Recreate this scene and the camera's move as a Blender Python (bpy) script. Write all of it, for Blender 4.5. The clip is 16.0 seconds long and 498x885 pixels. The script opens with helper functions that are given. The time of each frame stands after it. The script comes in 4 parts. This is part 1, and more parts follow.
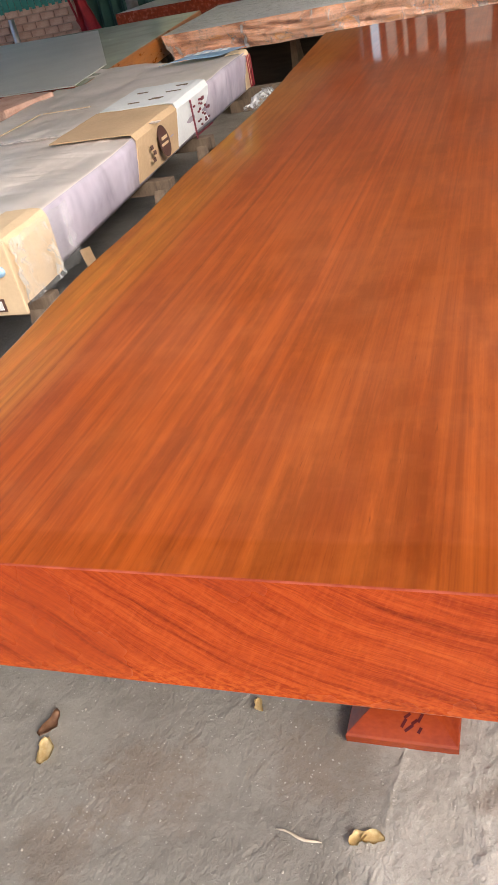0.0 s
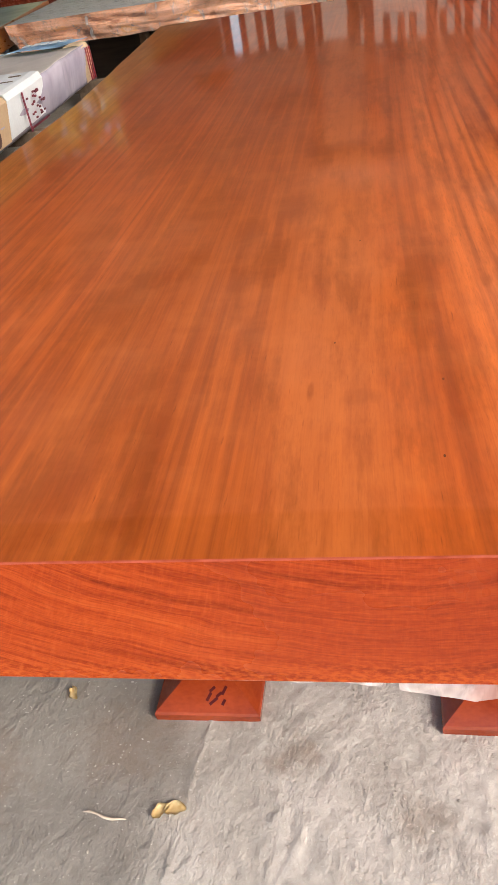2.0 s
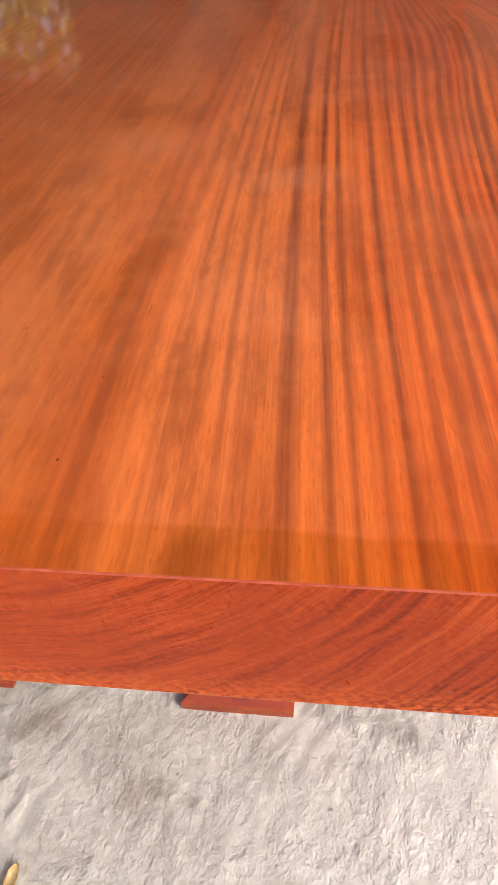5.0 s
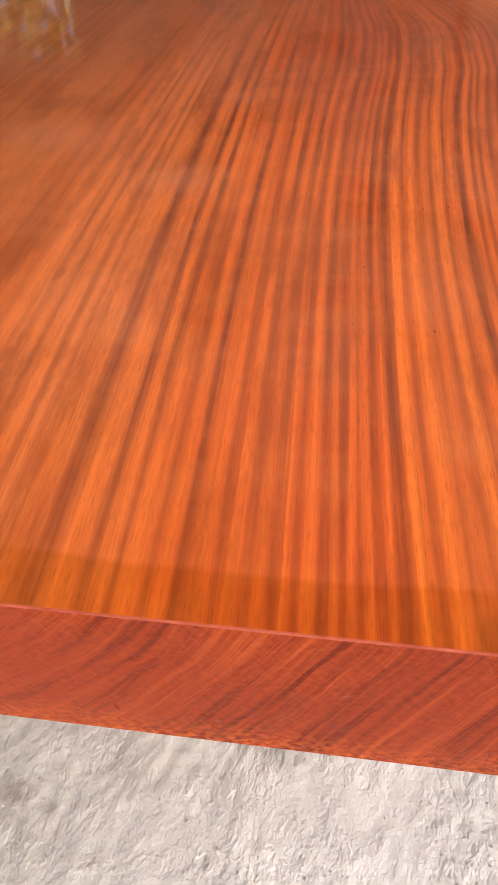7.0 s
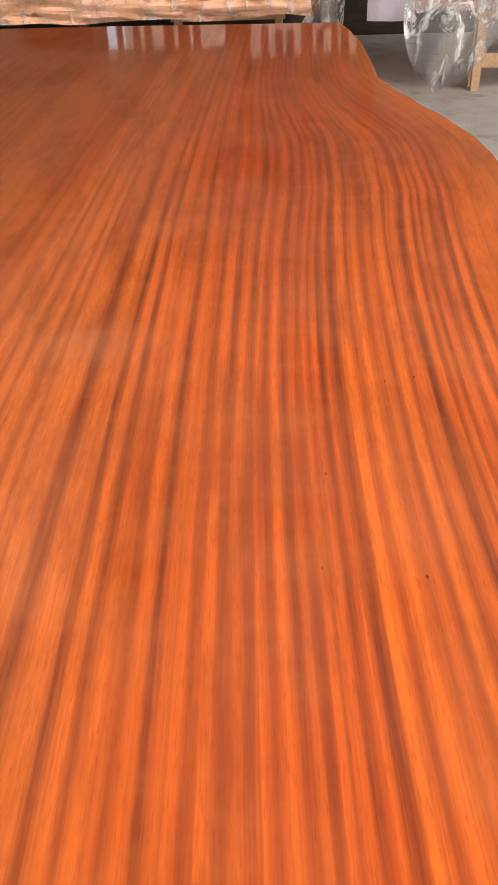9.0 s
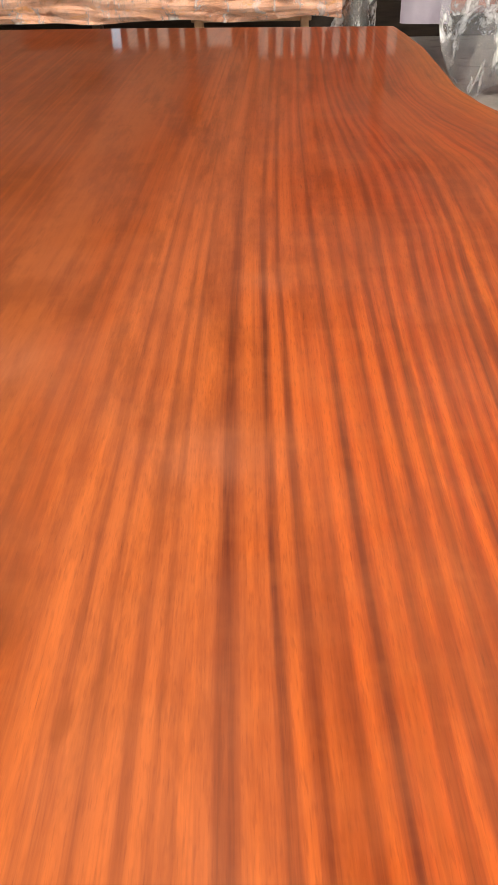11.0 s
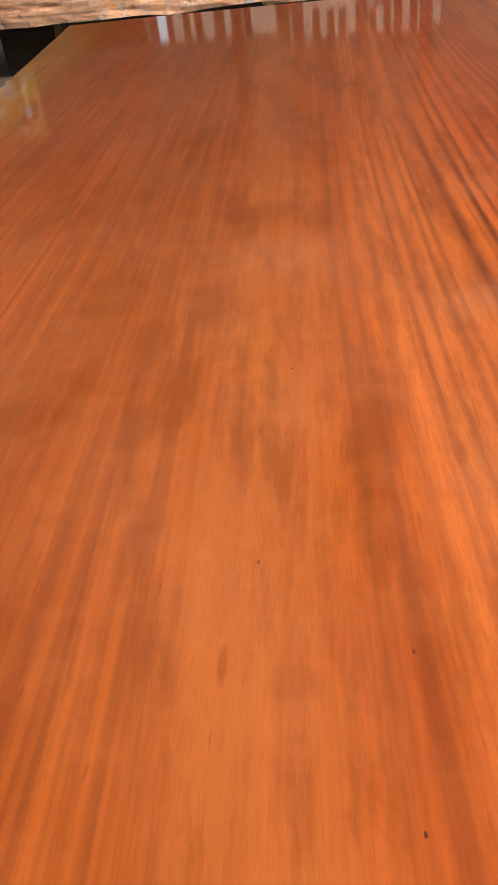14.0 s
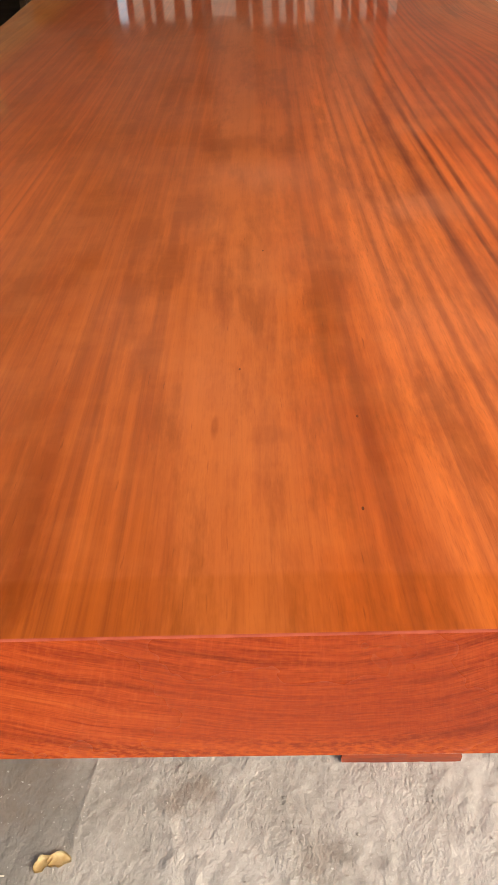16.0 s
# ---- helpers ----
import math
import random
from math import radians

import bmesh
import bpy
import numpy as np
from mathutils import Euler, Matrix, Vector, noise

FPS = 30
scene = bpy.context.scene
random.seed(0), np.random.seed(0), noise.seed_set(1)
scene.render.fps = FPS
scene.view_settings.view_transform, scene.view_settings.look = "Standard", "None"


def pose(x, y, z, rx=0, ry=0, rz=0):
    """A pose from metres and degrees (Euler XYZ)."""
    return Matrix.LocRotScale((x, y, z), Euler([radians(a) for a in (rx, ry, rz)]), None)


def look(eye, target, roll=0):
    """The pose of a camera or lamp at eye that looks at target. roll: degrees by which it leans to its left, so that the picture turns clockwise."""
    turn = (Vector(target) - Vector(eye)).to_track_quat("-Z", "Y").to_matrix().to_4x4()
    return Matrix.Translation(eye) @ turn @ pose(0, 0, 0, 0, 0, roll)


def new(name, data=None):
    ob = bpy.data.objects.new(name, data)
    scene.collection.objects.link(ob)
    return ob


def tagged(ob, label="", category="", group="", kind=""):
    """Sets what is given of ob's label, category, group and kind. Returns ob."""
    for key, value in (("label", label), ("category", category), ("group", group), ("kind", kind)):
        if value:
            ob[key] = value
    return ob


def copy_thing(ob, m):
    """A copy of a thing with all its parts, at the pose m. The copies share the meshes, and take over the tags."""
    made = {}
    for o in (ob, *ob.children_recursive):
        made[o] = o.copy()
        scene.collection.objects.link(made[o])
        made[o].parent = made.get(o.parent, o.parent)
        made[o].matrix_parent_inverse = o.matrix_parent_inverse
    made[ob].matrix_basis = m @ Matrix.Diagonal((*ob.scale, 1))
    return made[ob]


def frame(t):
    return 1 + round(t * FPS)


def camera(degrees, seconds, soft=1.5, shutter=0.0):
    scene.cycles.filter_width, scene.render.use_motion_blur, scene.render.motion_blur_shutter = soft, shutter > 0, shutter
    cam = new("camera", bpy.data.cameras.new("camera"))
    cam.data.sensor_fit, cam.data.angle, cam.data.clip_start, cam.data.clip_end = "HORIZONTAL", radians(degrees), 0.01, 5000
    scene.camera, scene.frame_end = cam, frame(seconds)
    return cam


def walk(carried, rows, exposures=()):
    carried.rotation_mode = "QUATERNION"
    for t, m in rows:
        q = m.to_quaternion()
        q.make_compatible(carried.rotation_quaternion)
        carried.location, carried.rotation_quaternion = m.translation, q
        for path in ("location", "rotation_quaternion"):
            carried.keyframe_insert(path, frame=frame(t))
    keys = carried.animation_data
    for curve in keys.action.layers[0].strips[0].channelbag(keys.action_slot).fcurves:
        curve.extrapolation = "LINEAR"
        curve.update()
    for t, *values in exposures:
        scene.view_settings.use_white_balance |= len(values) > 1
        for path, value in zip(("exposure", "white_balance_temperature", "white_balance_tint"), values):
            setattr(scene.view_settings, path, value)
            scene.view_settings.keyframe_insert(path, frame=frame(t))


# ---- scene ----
cam = camera(35.3, 16.0)
METRES = 2.4867
ROWS = [
    (0.0, 0.0, 0.0, 0.0, -16.45, 53.65, -12.55),
    (0.5, 0.0092, 0.0012, -0.0006, -17.76, 54.16, -10.32),
    (1.0, 0.0277, -0.0061, 0.0023, -18.58, 53.74, -7.53),
    (1.5, 0.0515, -0.0168, -0.0012, -18.56, 53.62, -5.69),
    (2.0, 0.0721, -0.0276, -0.0048, -18.85, 53.6, -4.49),
    (2.5, 0.0913, -0.0376, -0.0079, -19.24, 53.35, -3.92),
    (3.0, 0.1005, -0.046, -0.0112, -19.69, 52.67, -4.11),
    (3.5, 0.1135, -0.0562, -0.0055, -19.25, 50.65, -6.24),
    (4.0, 0.152, -0.0761, 0.0046, -21.23, 50.67, -6.08),
    (6.5, 0.2485, -0.1196, 0.0405, -23.67, 48.29, -2.61),
    (7.0, 0.2782, -0.138, 0.0438, -25.21, 49.25, -5.47),
    (7.5, 0.3057, -0.1539, 0.052, -25.35, 50.27, -4.16),
    (8.0, 0.307, -0.1586, 0.0825, -25.61, 51.39, -1.17),
    (8.5, 0.2811, -0.1527, 0.1322, -26.12, 52.87, 0.38),
    (9.0, 0.2619, -0.1423, 0.1686, -25.75, 53.54, 0.4),
    (11.5, 0.1776, -0.0854, 0.3018, -26.29, 53.42, 0.68),
    (12.0, 0.1646, -0.0784, 0.2833, -26.15, 52.28, -0.36),
    (12.5, 0.1575, -0.074, 0.2281, -25.48, 51.77, -0.61),
    (13.0, 0.1444, -0.0729, 0.1898, -24.39, 51.96, -0.98),
    (13.5, 0.1128, -0.0594, 0.1837, -22.8, 52.43, -0.87),
    (14.0, 0.0718, -0.039, 0.1626, -21.79, 52.83, -0.29),
    (14.5, 0.0527, -0.0317, 0.1357, -21.55, 53.25, 0.76),
    (15.0, 0.0518, -0.0306, 0.1226, -22.04, 53.29, 1.71),
    (15.5, 0.0574, -0.0357, 0.0917, -23.2, 53.3, 2.7),
    (16.0, 0.0623, -0.0247, 0.0414, -24.29, 52.23, 2.05),
]
PLACED = pose(0.0692, -0.5352, 1.3319, -89.871, 27.6516, 3.3026)
EXPOSURES = [(0.0, 0.98, 6500, 10), (2.0, 1.02, 6500, 10), (4.0, 1.02, 6500, 10), (6.5, 0.9, 6450, 10), (8.0, 0.9, 6450, 10), (9.0, 0.9, 6850, 10), (12.5, 0.95, 6750, 5), (14.5, 0.93, 6850, 2), (15.5, 0.93, 6950, 3), (16.0, 0.9, 7000, 8)]
walk(cam, [(t, PLACED @ pose(METRES * x, METRES * y, METRES * z, 90 + pitch, roll, yaw)) for t, x, y, z, yaw, pitch, roll in ROWS], EXPOSURES)

# ---- world and light ----
world = bpy.data.worlds.new("sky")
scene.world = world
world.use_nodes = True
wn = world.node_tree
sky = wn.nodes.new("ShaderNodeTexSky")
sky.sky_type, sky.sun_disc = "NISHITA", False
sky.sun_elevation, sky.sun_rotation = radians(34), radians(127)
sky.air_density, sky.dust_density = 1.0, 4.0
wn.nodes["Background"].inputs["Strength"].default_value = 0.15
wn.links.new(sky.outputs["Color"], wn.nodes["Background"].inputs["Color"])

sun = new("sun", bpy.data.lights.new("sun", "SUN"))
sun.data.energy, sun.data.angle, sun.data.color = 1.5, radians(16), (1.0, 0.95, 0.88)
sun.matrix_world = look((6.0, -4.5, 5.0), (0, 0, 0))


# ---- materials ----
class Nodes:
    """Short hand for a node material."""

    def __init__(self, name, rough=0.5, metal=0.0, spec=0.5):
        self.m = bpy.data.materials.new(name)
        self.m.use_nodes = True
        self.t = self.m.node_tree
        self.b = self.t.nodes["Principled BSDF"]
        self.b.inputs["Roughness"].default_value = rough
        self.b.inputs["Metallic"].default_value = metal
        self.b.inputs["Specular IOR Level"].default_value = spec

    def add(self, kind, **props):
        n = self.t.nodes.new("ShaderNode" + kind)
        for k, v in props.items():
            setattr(n, k, v)
        return n

    def to(self, a, b):
        if isinstance(a, (int, float)):
            b.default_value = a
        elif isinstance(a, tuple):
            b.default_value = a if len(a) == 4 or b.type == "VECTOR" else (*a, 1)
        else:
            self.t.links.new(a, b)

    def math(self, op, a, b=0.0, c=0.0, clamp=False):
        n = self.add("Math", operation=op, use_clamp=clamp)
        for v, s in zip((a, b, c), n.inputs):
            self.to(v, s)
        return n.outputs[0]

    def coords(self, kind="Object"):
        return self.add("TexCoord").outputs[kind]

    def scaled(self, vec, scale, turn=(0, 0, 0)):
        n = self.add("Mapping")
        self.to(vec, n.inputs["Vector"])
        n.inputs["Scale"].default_value = scale
        n.inputs["Rotation"].default_value = [radians(a) for a in turn]
        return n.outputs[0]

    def noise(self, vec, scale, detail=4.0, rough=0.55, distortion=0.0):
        n = self.add("TexNoise")
        self.to(vec, n.inputs["Vector"])
        for k, v in (("Scale", scale), ("Detail", detail), ("Roughness", rough), ("Distortion", distortion)):
            n.inputs[k].default_value = v
        return n.outputs["Fac"]

    def ramp(self, fac, stops, smooth=False):
        n = self.add("ValToRGB")
        e = n.color_ramp.elements
        n.color_ramp.interpolation = "B_SPLINE" if smooth else "LINEAR"
        e.remove(e[1])
        e[0].position = stops[0][0]
        for k, (p, c) in enumerate(stops):
            el = e.new(p) if k else e[0]
            el.color = (c, c, c, 1) if isinstance(c, (int, float)) else (*c, 1)
        self.to(fac, n.inputs["Fac"])
        return n.outputs["Color"]

    def mix(self, fac, a, b, how="MIX"):
        n = self.add("Mix", data_type="RGBA", blend_type=how)
        self.to(fac, n.inputs[0])
        self.to(a, n.inputs[6])
        self.to(b, n.inputs[7])
        return n.outputs[2]

    def bump(self, height, strength, distance=0.01):
        n = self.add("Bump")
        n.inputs["Strength"].default_value = strength
        n.inputs["Distance"].default_value = distance
        self.to(height, n.inputs["Height"])
        if self.b.inputs["Normal"].links:
            self.to(self.b.inputs["Normal"].links[0].from_socket, n.inputs["Normal"])
        self.to(n.outputs[0], self.b.inputs["Normal"])

    def done(self, colour, rough=None):
        self.to(colour, self.b.inputs["Base Color"])
        if rough is not None:
            self.to(rough, self.b.inputs["Roughness"])
        return self.m


def plain(name, dark, light, rough=0.6, scale=6.0, stretch=(1, 1, 1), metal=0.0, relief=0.15, fine=80.0, kind="Object"):
    """Two tones mixed by a broad and a fine noise, with a little relief."""
    n = Nodes(name, rough, metal)
    v = n.scaled(n.coords(kind), stretch)
    big = n.noise(v, scale, 5)
    small = n.noise(v, fine, 3)
    f = n.math("ADD", n.math("MULTIPLY", big, 0.7), n.math("MULTIPLY", small, 0.3))
    n.bump(small, relief, 0.004)
    return n.done(n.ramp(f, [(0.35, dark), (0.65, light)]), n.math("MULTIPLY_ADD", big, 0.25, rough - 0.12))


# heartwood lines across the slab: place, half width, depth
LINES = [
    [(-0.700, 0.006, 0.3), (-0.675, 0.008, 0.35), (-0.640, 0.006, 0.25), (-0.555, 0.006, 0.4), (-0.472, 0.006, 0.35), (-0.430, 0.004, 0.2), (-0.352, 0.010, 0.25)],
    [(-0.290, 0.006, 0.3), (-0.224, 0.012, 0.35), (-0.167, 0.010, 0.35), (-0.111, 0.011, 0.25), (-0.045, 0.012, 0.4), (-0.004, 0.014, 0.4), (0.050, 0.016, 0.35)],
    [(0.278, 0.015, 0.35), (0.306, 0.010, 0.45), (0.345, 0.006, 0.25), (0.389, 0.007, 0.55), (0.417, 0.007, 0.4), (0.450, 0.009, 0.45), (0.470, 0.008, 0.45)],
    [(0.522, 0.016, 0.9), (0.567, 0.011, 0.85), (0.593, 0.009, 0.7), (0.625, 0.009, 0.5), (0.652, 0.011, 0.85), (0.688, 0.011, 0.65), (0.714, 0.011, 0.7)],
    [(0.739, 0.010, 0.85), (0.759, 0.007, 0.55), (0.782, 0.010, 0.8), (0.803, 0.009, 0.6), (0.818, 0.004, 0.55), (0.835, 0.010, 0.8), (0.856, 0.013, 0.9)],
    [(0.884, 0.008, 0.6), (0.912, 0.012, 0.5), (0.933, 0.008, 0.45), (0.955, 0.005, 0.6), (0.982, 0.013, 0.9), (1.004, 0.007, 0.6), (1.018, 0.006, 0.6)],
    [(1.038, 0.008, 0.7), (1.060, 0.009, 0.85), (1.084, 0.008, 0.7), (1.128, 0.006, 0.35), (1.160, 0.006, 0.4), (1.190, 0.006, 0.3)],
]
# golden streaks between them
BRIGHT = [
    [(-0.760, 0.010, 0.5), (-0.720, 0.008, 0.4), (-0.570, 0.007, 0.4), (-0.500, 0.008, 0.3), (0.368, 0.016, 0.3), (0.434, 0.010, 0.3), (0.495, 0.016, 0.35)],
    [(0.545, 0.012, 0.45), (0.581, 0.008, 0.4), (0.606, 0.008, 0.4), (0.638, 0.009, 0.35), (0.669, 0.010, 0.45), (0.700, 0.009, 0.4), (0.726, 0.008, 0.4)],
    [(0.748, 0.006, 0.5), (0.770, 0.008, 0.5), (0.793, 0.007, 0.5), (0.811, 0.005, 0.3), (0.826, 0.006, 0.35), (0.845, 0.005, 0.3), (0.871, 0.011, 1.0)],
    [(0.897, 0.010, 0.7), (0.944, 0.013, 0.75), (0.968, 0.008, 0.4), (0.993, 0.008, 0.65), (1.011, 0.005, 0.6), (1.029, 0.007, 0.4), (1.049, 0.006, 0.4)],
    [(1.072, 0.008, 0.6), (1.106, 0.018, 0.8), (1.145, 0.010, 0.5)],
]


def table_wood():
    """Lacquered reddish tropical hardwood; the grain runs along v of the grain map, u lies across it in metres."""
    n = Nodes("lacquered_red_hardwood", 0.3, spec=0.14)
    uv = n.add("UVMap", uv_map="grain").outputs[0]
    sep = n.add("SeparateXYZ")
    n.to(uv, sep.inputs[0])
    u, v = sep.outputs[0], sep.outputs[1]
    wob = n.noise(n.scaled(uv, (7.0, 1.1, 1)), 1.0, 3)
    uu = n.math("ADD", u, n.math("MULTIPLY", n.math("SUBTRACT", wob, 0.5), 0.009))
    comb = n.add("CombineXYZ")
    n.to(uu, comb.inputs[0]), n.to(v, comb.inputs[1])
    g = comb.outputs[0]
    at = lambda x: (x + 0.9) / 2.2
    pos = n.math("MULTIPLY_ADD", uu, 1 / 2.2, 0.9 / 2.2)
    red, tan, gold, brown = (0.43, 0.089, 0.015), (0.43, 0.110, 0.026), (0.66, 0.165, 0.020), (0.37, 0.084, 0.015)
    fire, ember = (0.56, 0.098, 0.016), (0.48, 0.070, 0.013)
    pale, honey = (0.55, 0.134, 0.033), (0.55, 0.112, 0.021)
    sap = (0.50, 0.19, 0.028)
    mask = None
    sway = n.noise(n.scaled(uv, (4.0, 2.6, 1)), 1.0, 4, 0.6)
    loose = n.math("ADD", pos, n.math("MULTIPLY", n.math("MULTIPLY", n.math("SUBTRACT", sway, 0.5), 0.045), n.ramp(pos, [(at(0.35), 1.0), (at(0.5), 0.08)])))
    base = n.ramp(loose, [(at(-0.86), sap), (at(-0.72), sap), (at(-0.64), red), (at(-0.40), red), (at(-0.28), red), (at(-0.20), brown), (at(0.06), brown), (at(0.11), tan), (at(0.20), tan), (at(0.26), red), (at(0.32), red),
                          (at(0.365), pale), (at(0.50), pale), (at(0.60), honey), (at(0.64), fire), (at(0.68), fire), (at(0.80), ember), (at(0.88), fire), (at(0.94), honey), (at(0.97), fire), (at(1.06), fire), (at(1.2), gold)])

    ragged = n.noise(n.scaled(g, (190, 2.2, 1)), 1.0, 4, 0.7)
    fuzzy = n.math("ADD", uu, n.math("MULTIPLY", n.math("SUBTRACT", ragged, 0.5), 0.012))

    def line_mask(lines):
        # each group of lines has a ramp of its own over its own stretch
        lo, hi = lines[0][0] - 2 * lines[0][1], lines[-1][0] + 2 * lines[-1][1]
        stops = [(0.0, 0.0)]
        for c, w, d in lines:
            w *= 0.8
            for p, k in ((c - w, 0.0), (c - 0.25 * w, d), (c + 0.2 * w, d * 0.9), (c + w, 0.0)):
                p = (p - lo) / (hi - lo)
                if p > stops[-1][0] + 0.0008 and len(stops) < 31:
                    stops.append((p, k))
        stops.append((1.0, 0.0))
        sc = n.add("SeparateColor")
        n.to(n.ramp(n.math("DIVIDE", n.math("SUBTRACT", fuzzy, lo), hi - lo), stops), sc.inputs[0])
        return sc.outputs[0]

    for lines in LINES:
        m = line_mask(lines)
        mask = m if mask is None else n.math("ADD", mask, m)
    glow = line_mask(BRIGHT[0])
    for lines in BRIGHT[1:]:
        glow = n.math("ADD", glow, line_mask(lines))
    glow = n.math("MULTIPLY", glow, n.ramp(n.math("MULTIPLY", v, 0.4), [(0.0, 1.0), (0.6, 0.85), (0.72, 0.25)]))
    broken = n.ramp(n.noise(n.scaled(g, (70, 2.4, 1)), 1.0, 5, 0.7), [(0.30, 0.45), (0.54, 1.1)])
    mask = n.math("MULTIPLY", mask, broken, clamp=True)
    # streaks of three widths, weaker on the plain left half
    wide = n.noise(n.scaled(g, (60, 0.8, 1)), 1.0, 3)
    thin = n.noise(n.scaled(g, (115, 1.1, 1)), 1.0, 4, 0.65)
    fibre = n.noise(n.scaled(g, (480, 9, 1)), 1.0, 3, 0.6)
    side = n.ramp(pos, [(at(-0.85), 0.6), (at(-0.5), 0.75), (at(0.06), 0.8), (at(0.11), 0.2), (at(0.20), 0.2), (at(0.30), 0.6), (at(0.5), 0.6), (at(0.7), 0.6)])
    colour = n.mix(n.math("MULTIPLY", glow, n.ramp(pos, [(at(0.6), 0.75), (at(0.86), 1.0)])), base, (0.78, 0.172, 0.022))
    mask = n.math("MULTIPLY", mask, n.ramp(pos, [(at(0.2), 0.95), (at(0.5), 1.05)]), clamp=True)
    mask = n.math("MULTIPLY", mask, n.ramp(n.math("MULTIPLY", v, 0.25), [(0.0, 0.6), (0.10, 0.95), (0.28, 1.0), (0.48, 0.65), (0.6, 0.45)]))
    colour = n.mix(mask, colour, (0.105, 0.019, 0.010))
    colour = n.mix(n.math("MULTIPLY", n.ramp(wide, [(0.47, 0.0), (0.66, 0.6)]), side), colour, (0.19, 0.032, 0.009))
    colour = n.mix(n.math("MULTIPLY", n.ramp(wide, [(0.30, 0.5), (0.46, 0.0)]), side), colour, (0.62, 0.140, 0.022))
    colour = n.mix(n.math("MULTIPLY", n.ramp(thin, [(0.50, 0.0), (0.70, 0.48)]), side), colour, (0.13, 0.022, 0.008))
    colour = n.mix(n.math("MULTIPLY", n.ramp(thin, [(0.30, 0.3), (0.45, 0.0)]), side), colour, (0.62, 0.135, 0.022))
    place = n.add("SeparateXYZ")
    n.to(n.coords(), place.inputs[0])
    px, py = place.outputs[0], place.outputs[1]
    # brown stained patches and small dark dots at their places
    blur = n.noise(n.scaled(g, (60, 9, 1)), 1.0, 4, 0.65)
    for sx, sy, rx, ry, k in ((0.143, 0.30, 0.0045, 0.026, 0.6), (0.045, 0.48, 0.022, 0.06, 0.9), (0.042, 0.74, 0.035, 0.13, 0.9), (0.055, 0.98, 0.04, 0.10, 0.75), (0.005, 0.64, 0.02, 0.07, 0.75),
                              (-0.098, 0.75, 0.03, 0.12, 0.75), (-0.13, 0.98, 0.03, 0.15, 0.65), (-0.30, 0.74, 0.025, 0.12, 0.5), (0.286, 0.62, 0.032, 0.25, 0.7), (0.385, 0.58, 0.010, 0.03, 0.7),
                              (0.391, 0.37, 0.010, 0.025, 0.6), (0.14, 1.35, 0.10, 0.07, 0.45), (0.238, 1.30, 0.035, 0.10, 0.55), (-0.04, 0.21, 0.02, 0.09, 0.55), (-0.025, 0.06, 0.02, 0.06, 0.7),
                              (-0.049, 1.89, 0.05, 0.10, 0.5), (0.21, 0.28, 0.03, 0.02, 0.35), (-0.20, 0.60, 0.045, 0.16, 0.6), (-0.35, 0.95, 0.05, 0.20, 0.5), (-0.01, 0.88, 0.035, 0.10, 0.75), (0.47, 0.02, 0.04, 0.05, 0.6), (0.955, 0.01, 0.02, 0.035, 0.7)):
        d = n.math("ADD", n.math("POWER", n.math("DIVIDE", n.math("SUBTRACT", px, sx), rx), 2.0), n.math("POWER", n.math("DIVIDE", n.math("SUBTRACT", py, sy), ry), 2.0))
        d = n.math("ADD", d, n.math("MULTIPLY", n.math("SUBTRACT", blur, 0.5), 2.6))
        colour = n.mix(n.math("MULTIPLY", n.ramp(d, [(0.1, 1.0), (1.0, 0.0)]), k), colour, (0.23, 0.046, 0.006))
    for sx, sy in ((0.168, 0.42), (0.82, 0.63), (0.905, 0.83), (0.945, 0.84), (0.914, 0.47), (0.812, 0.48), (0.299, 0.154), (0.195, 0.776), (0.307, 0.31)):
        d = n.math("ADD", n.math("POWER", n.math("DIVIDE", n.math("SUBTRACT", px, sx), 0.0016), 2.0), n.math("POWER", n.math("DIVIDE", n.math("SUBTRACT", py, sy), 0.0032), 2.0))
        colour = n.mix(n.ramp(d, [(0.5, 0.9), (1.0, 0.0)]), colour, (0.05, 0.010, 0.006))
    # cloudy stain, flecks, and a figure that lies across the grain
    cloud = n.noise(n.scaled(g, (17.0, 2.3, 1)), 1.0, 6, 0.7, 0.15)
    colour = n.mix(n.ramp(cloud, [(0.48, 0.0), (0.70, 0.75)]), colour, (0.21, 0.036, 0.009))
    mottle = n.noise(n.scaled(g, (13.0, 2.4, 1)), 1.0, 6, 0.72, 0.15)
    colour = n.mix(n.math("MULTIPLY", n.ramp(mottle, [(0.50, 0.0), (0.62, 0.6)]), n.ramp(pos, [(at(-0.7), 0.4), (at(-0.3), 1.0), (at(0.45), 0.9), (at(0.6), 0.35)])), colour, (0.20, 0.044, 0.008))
    pore = n.noise(n.scaled(g, (420, 40, 1)), 1.0, 2)
    colour = n.mix(n.math("MULTIPLY", n.ramp(pore, [(0.54, 0.0), (0.68, 0.24)]), n.ramp(pos, [(at(0.1), 0.35), (at(0.5), 1.0)])), colour, (0.13, 0.022, 0.008))
    figure = n.noise(n.scaled(uv, (9.0, 13.0, 1)), 1.0, 4, 0.6)
    colour = n.mix(n.ramp(figure, [(0.47, 0.0), (0.75, 0.22)]), colour, (0.58, 0.17, 0.045))
    colour = n.mix(n.ramp(fibre, [(0.5, 0.0), (0.75, 0.18)]), colour, (0.18, 0.030, 0.008))
    fleck = n.noise(n.scaled(g, (230, 16, 1)), 1.0, 2)
    colour = n.mix(n.ramp(fleck, [(0.68, 0.0), (0.78, 0.5)]), colour, (0.10, 0.018, 0.007))
    vor = n.add("TexVoronoi")
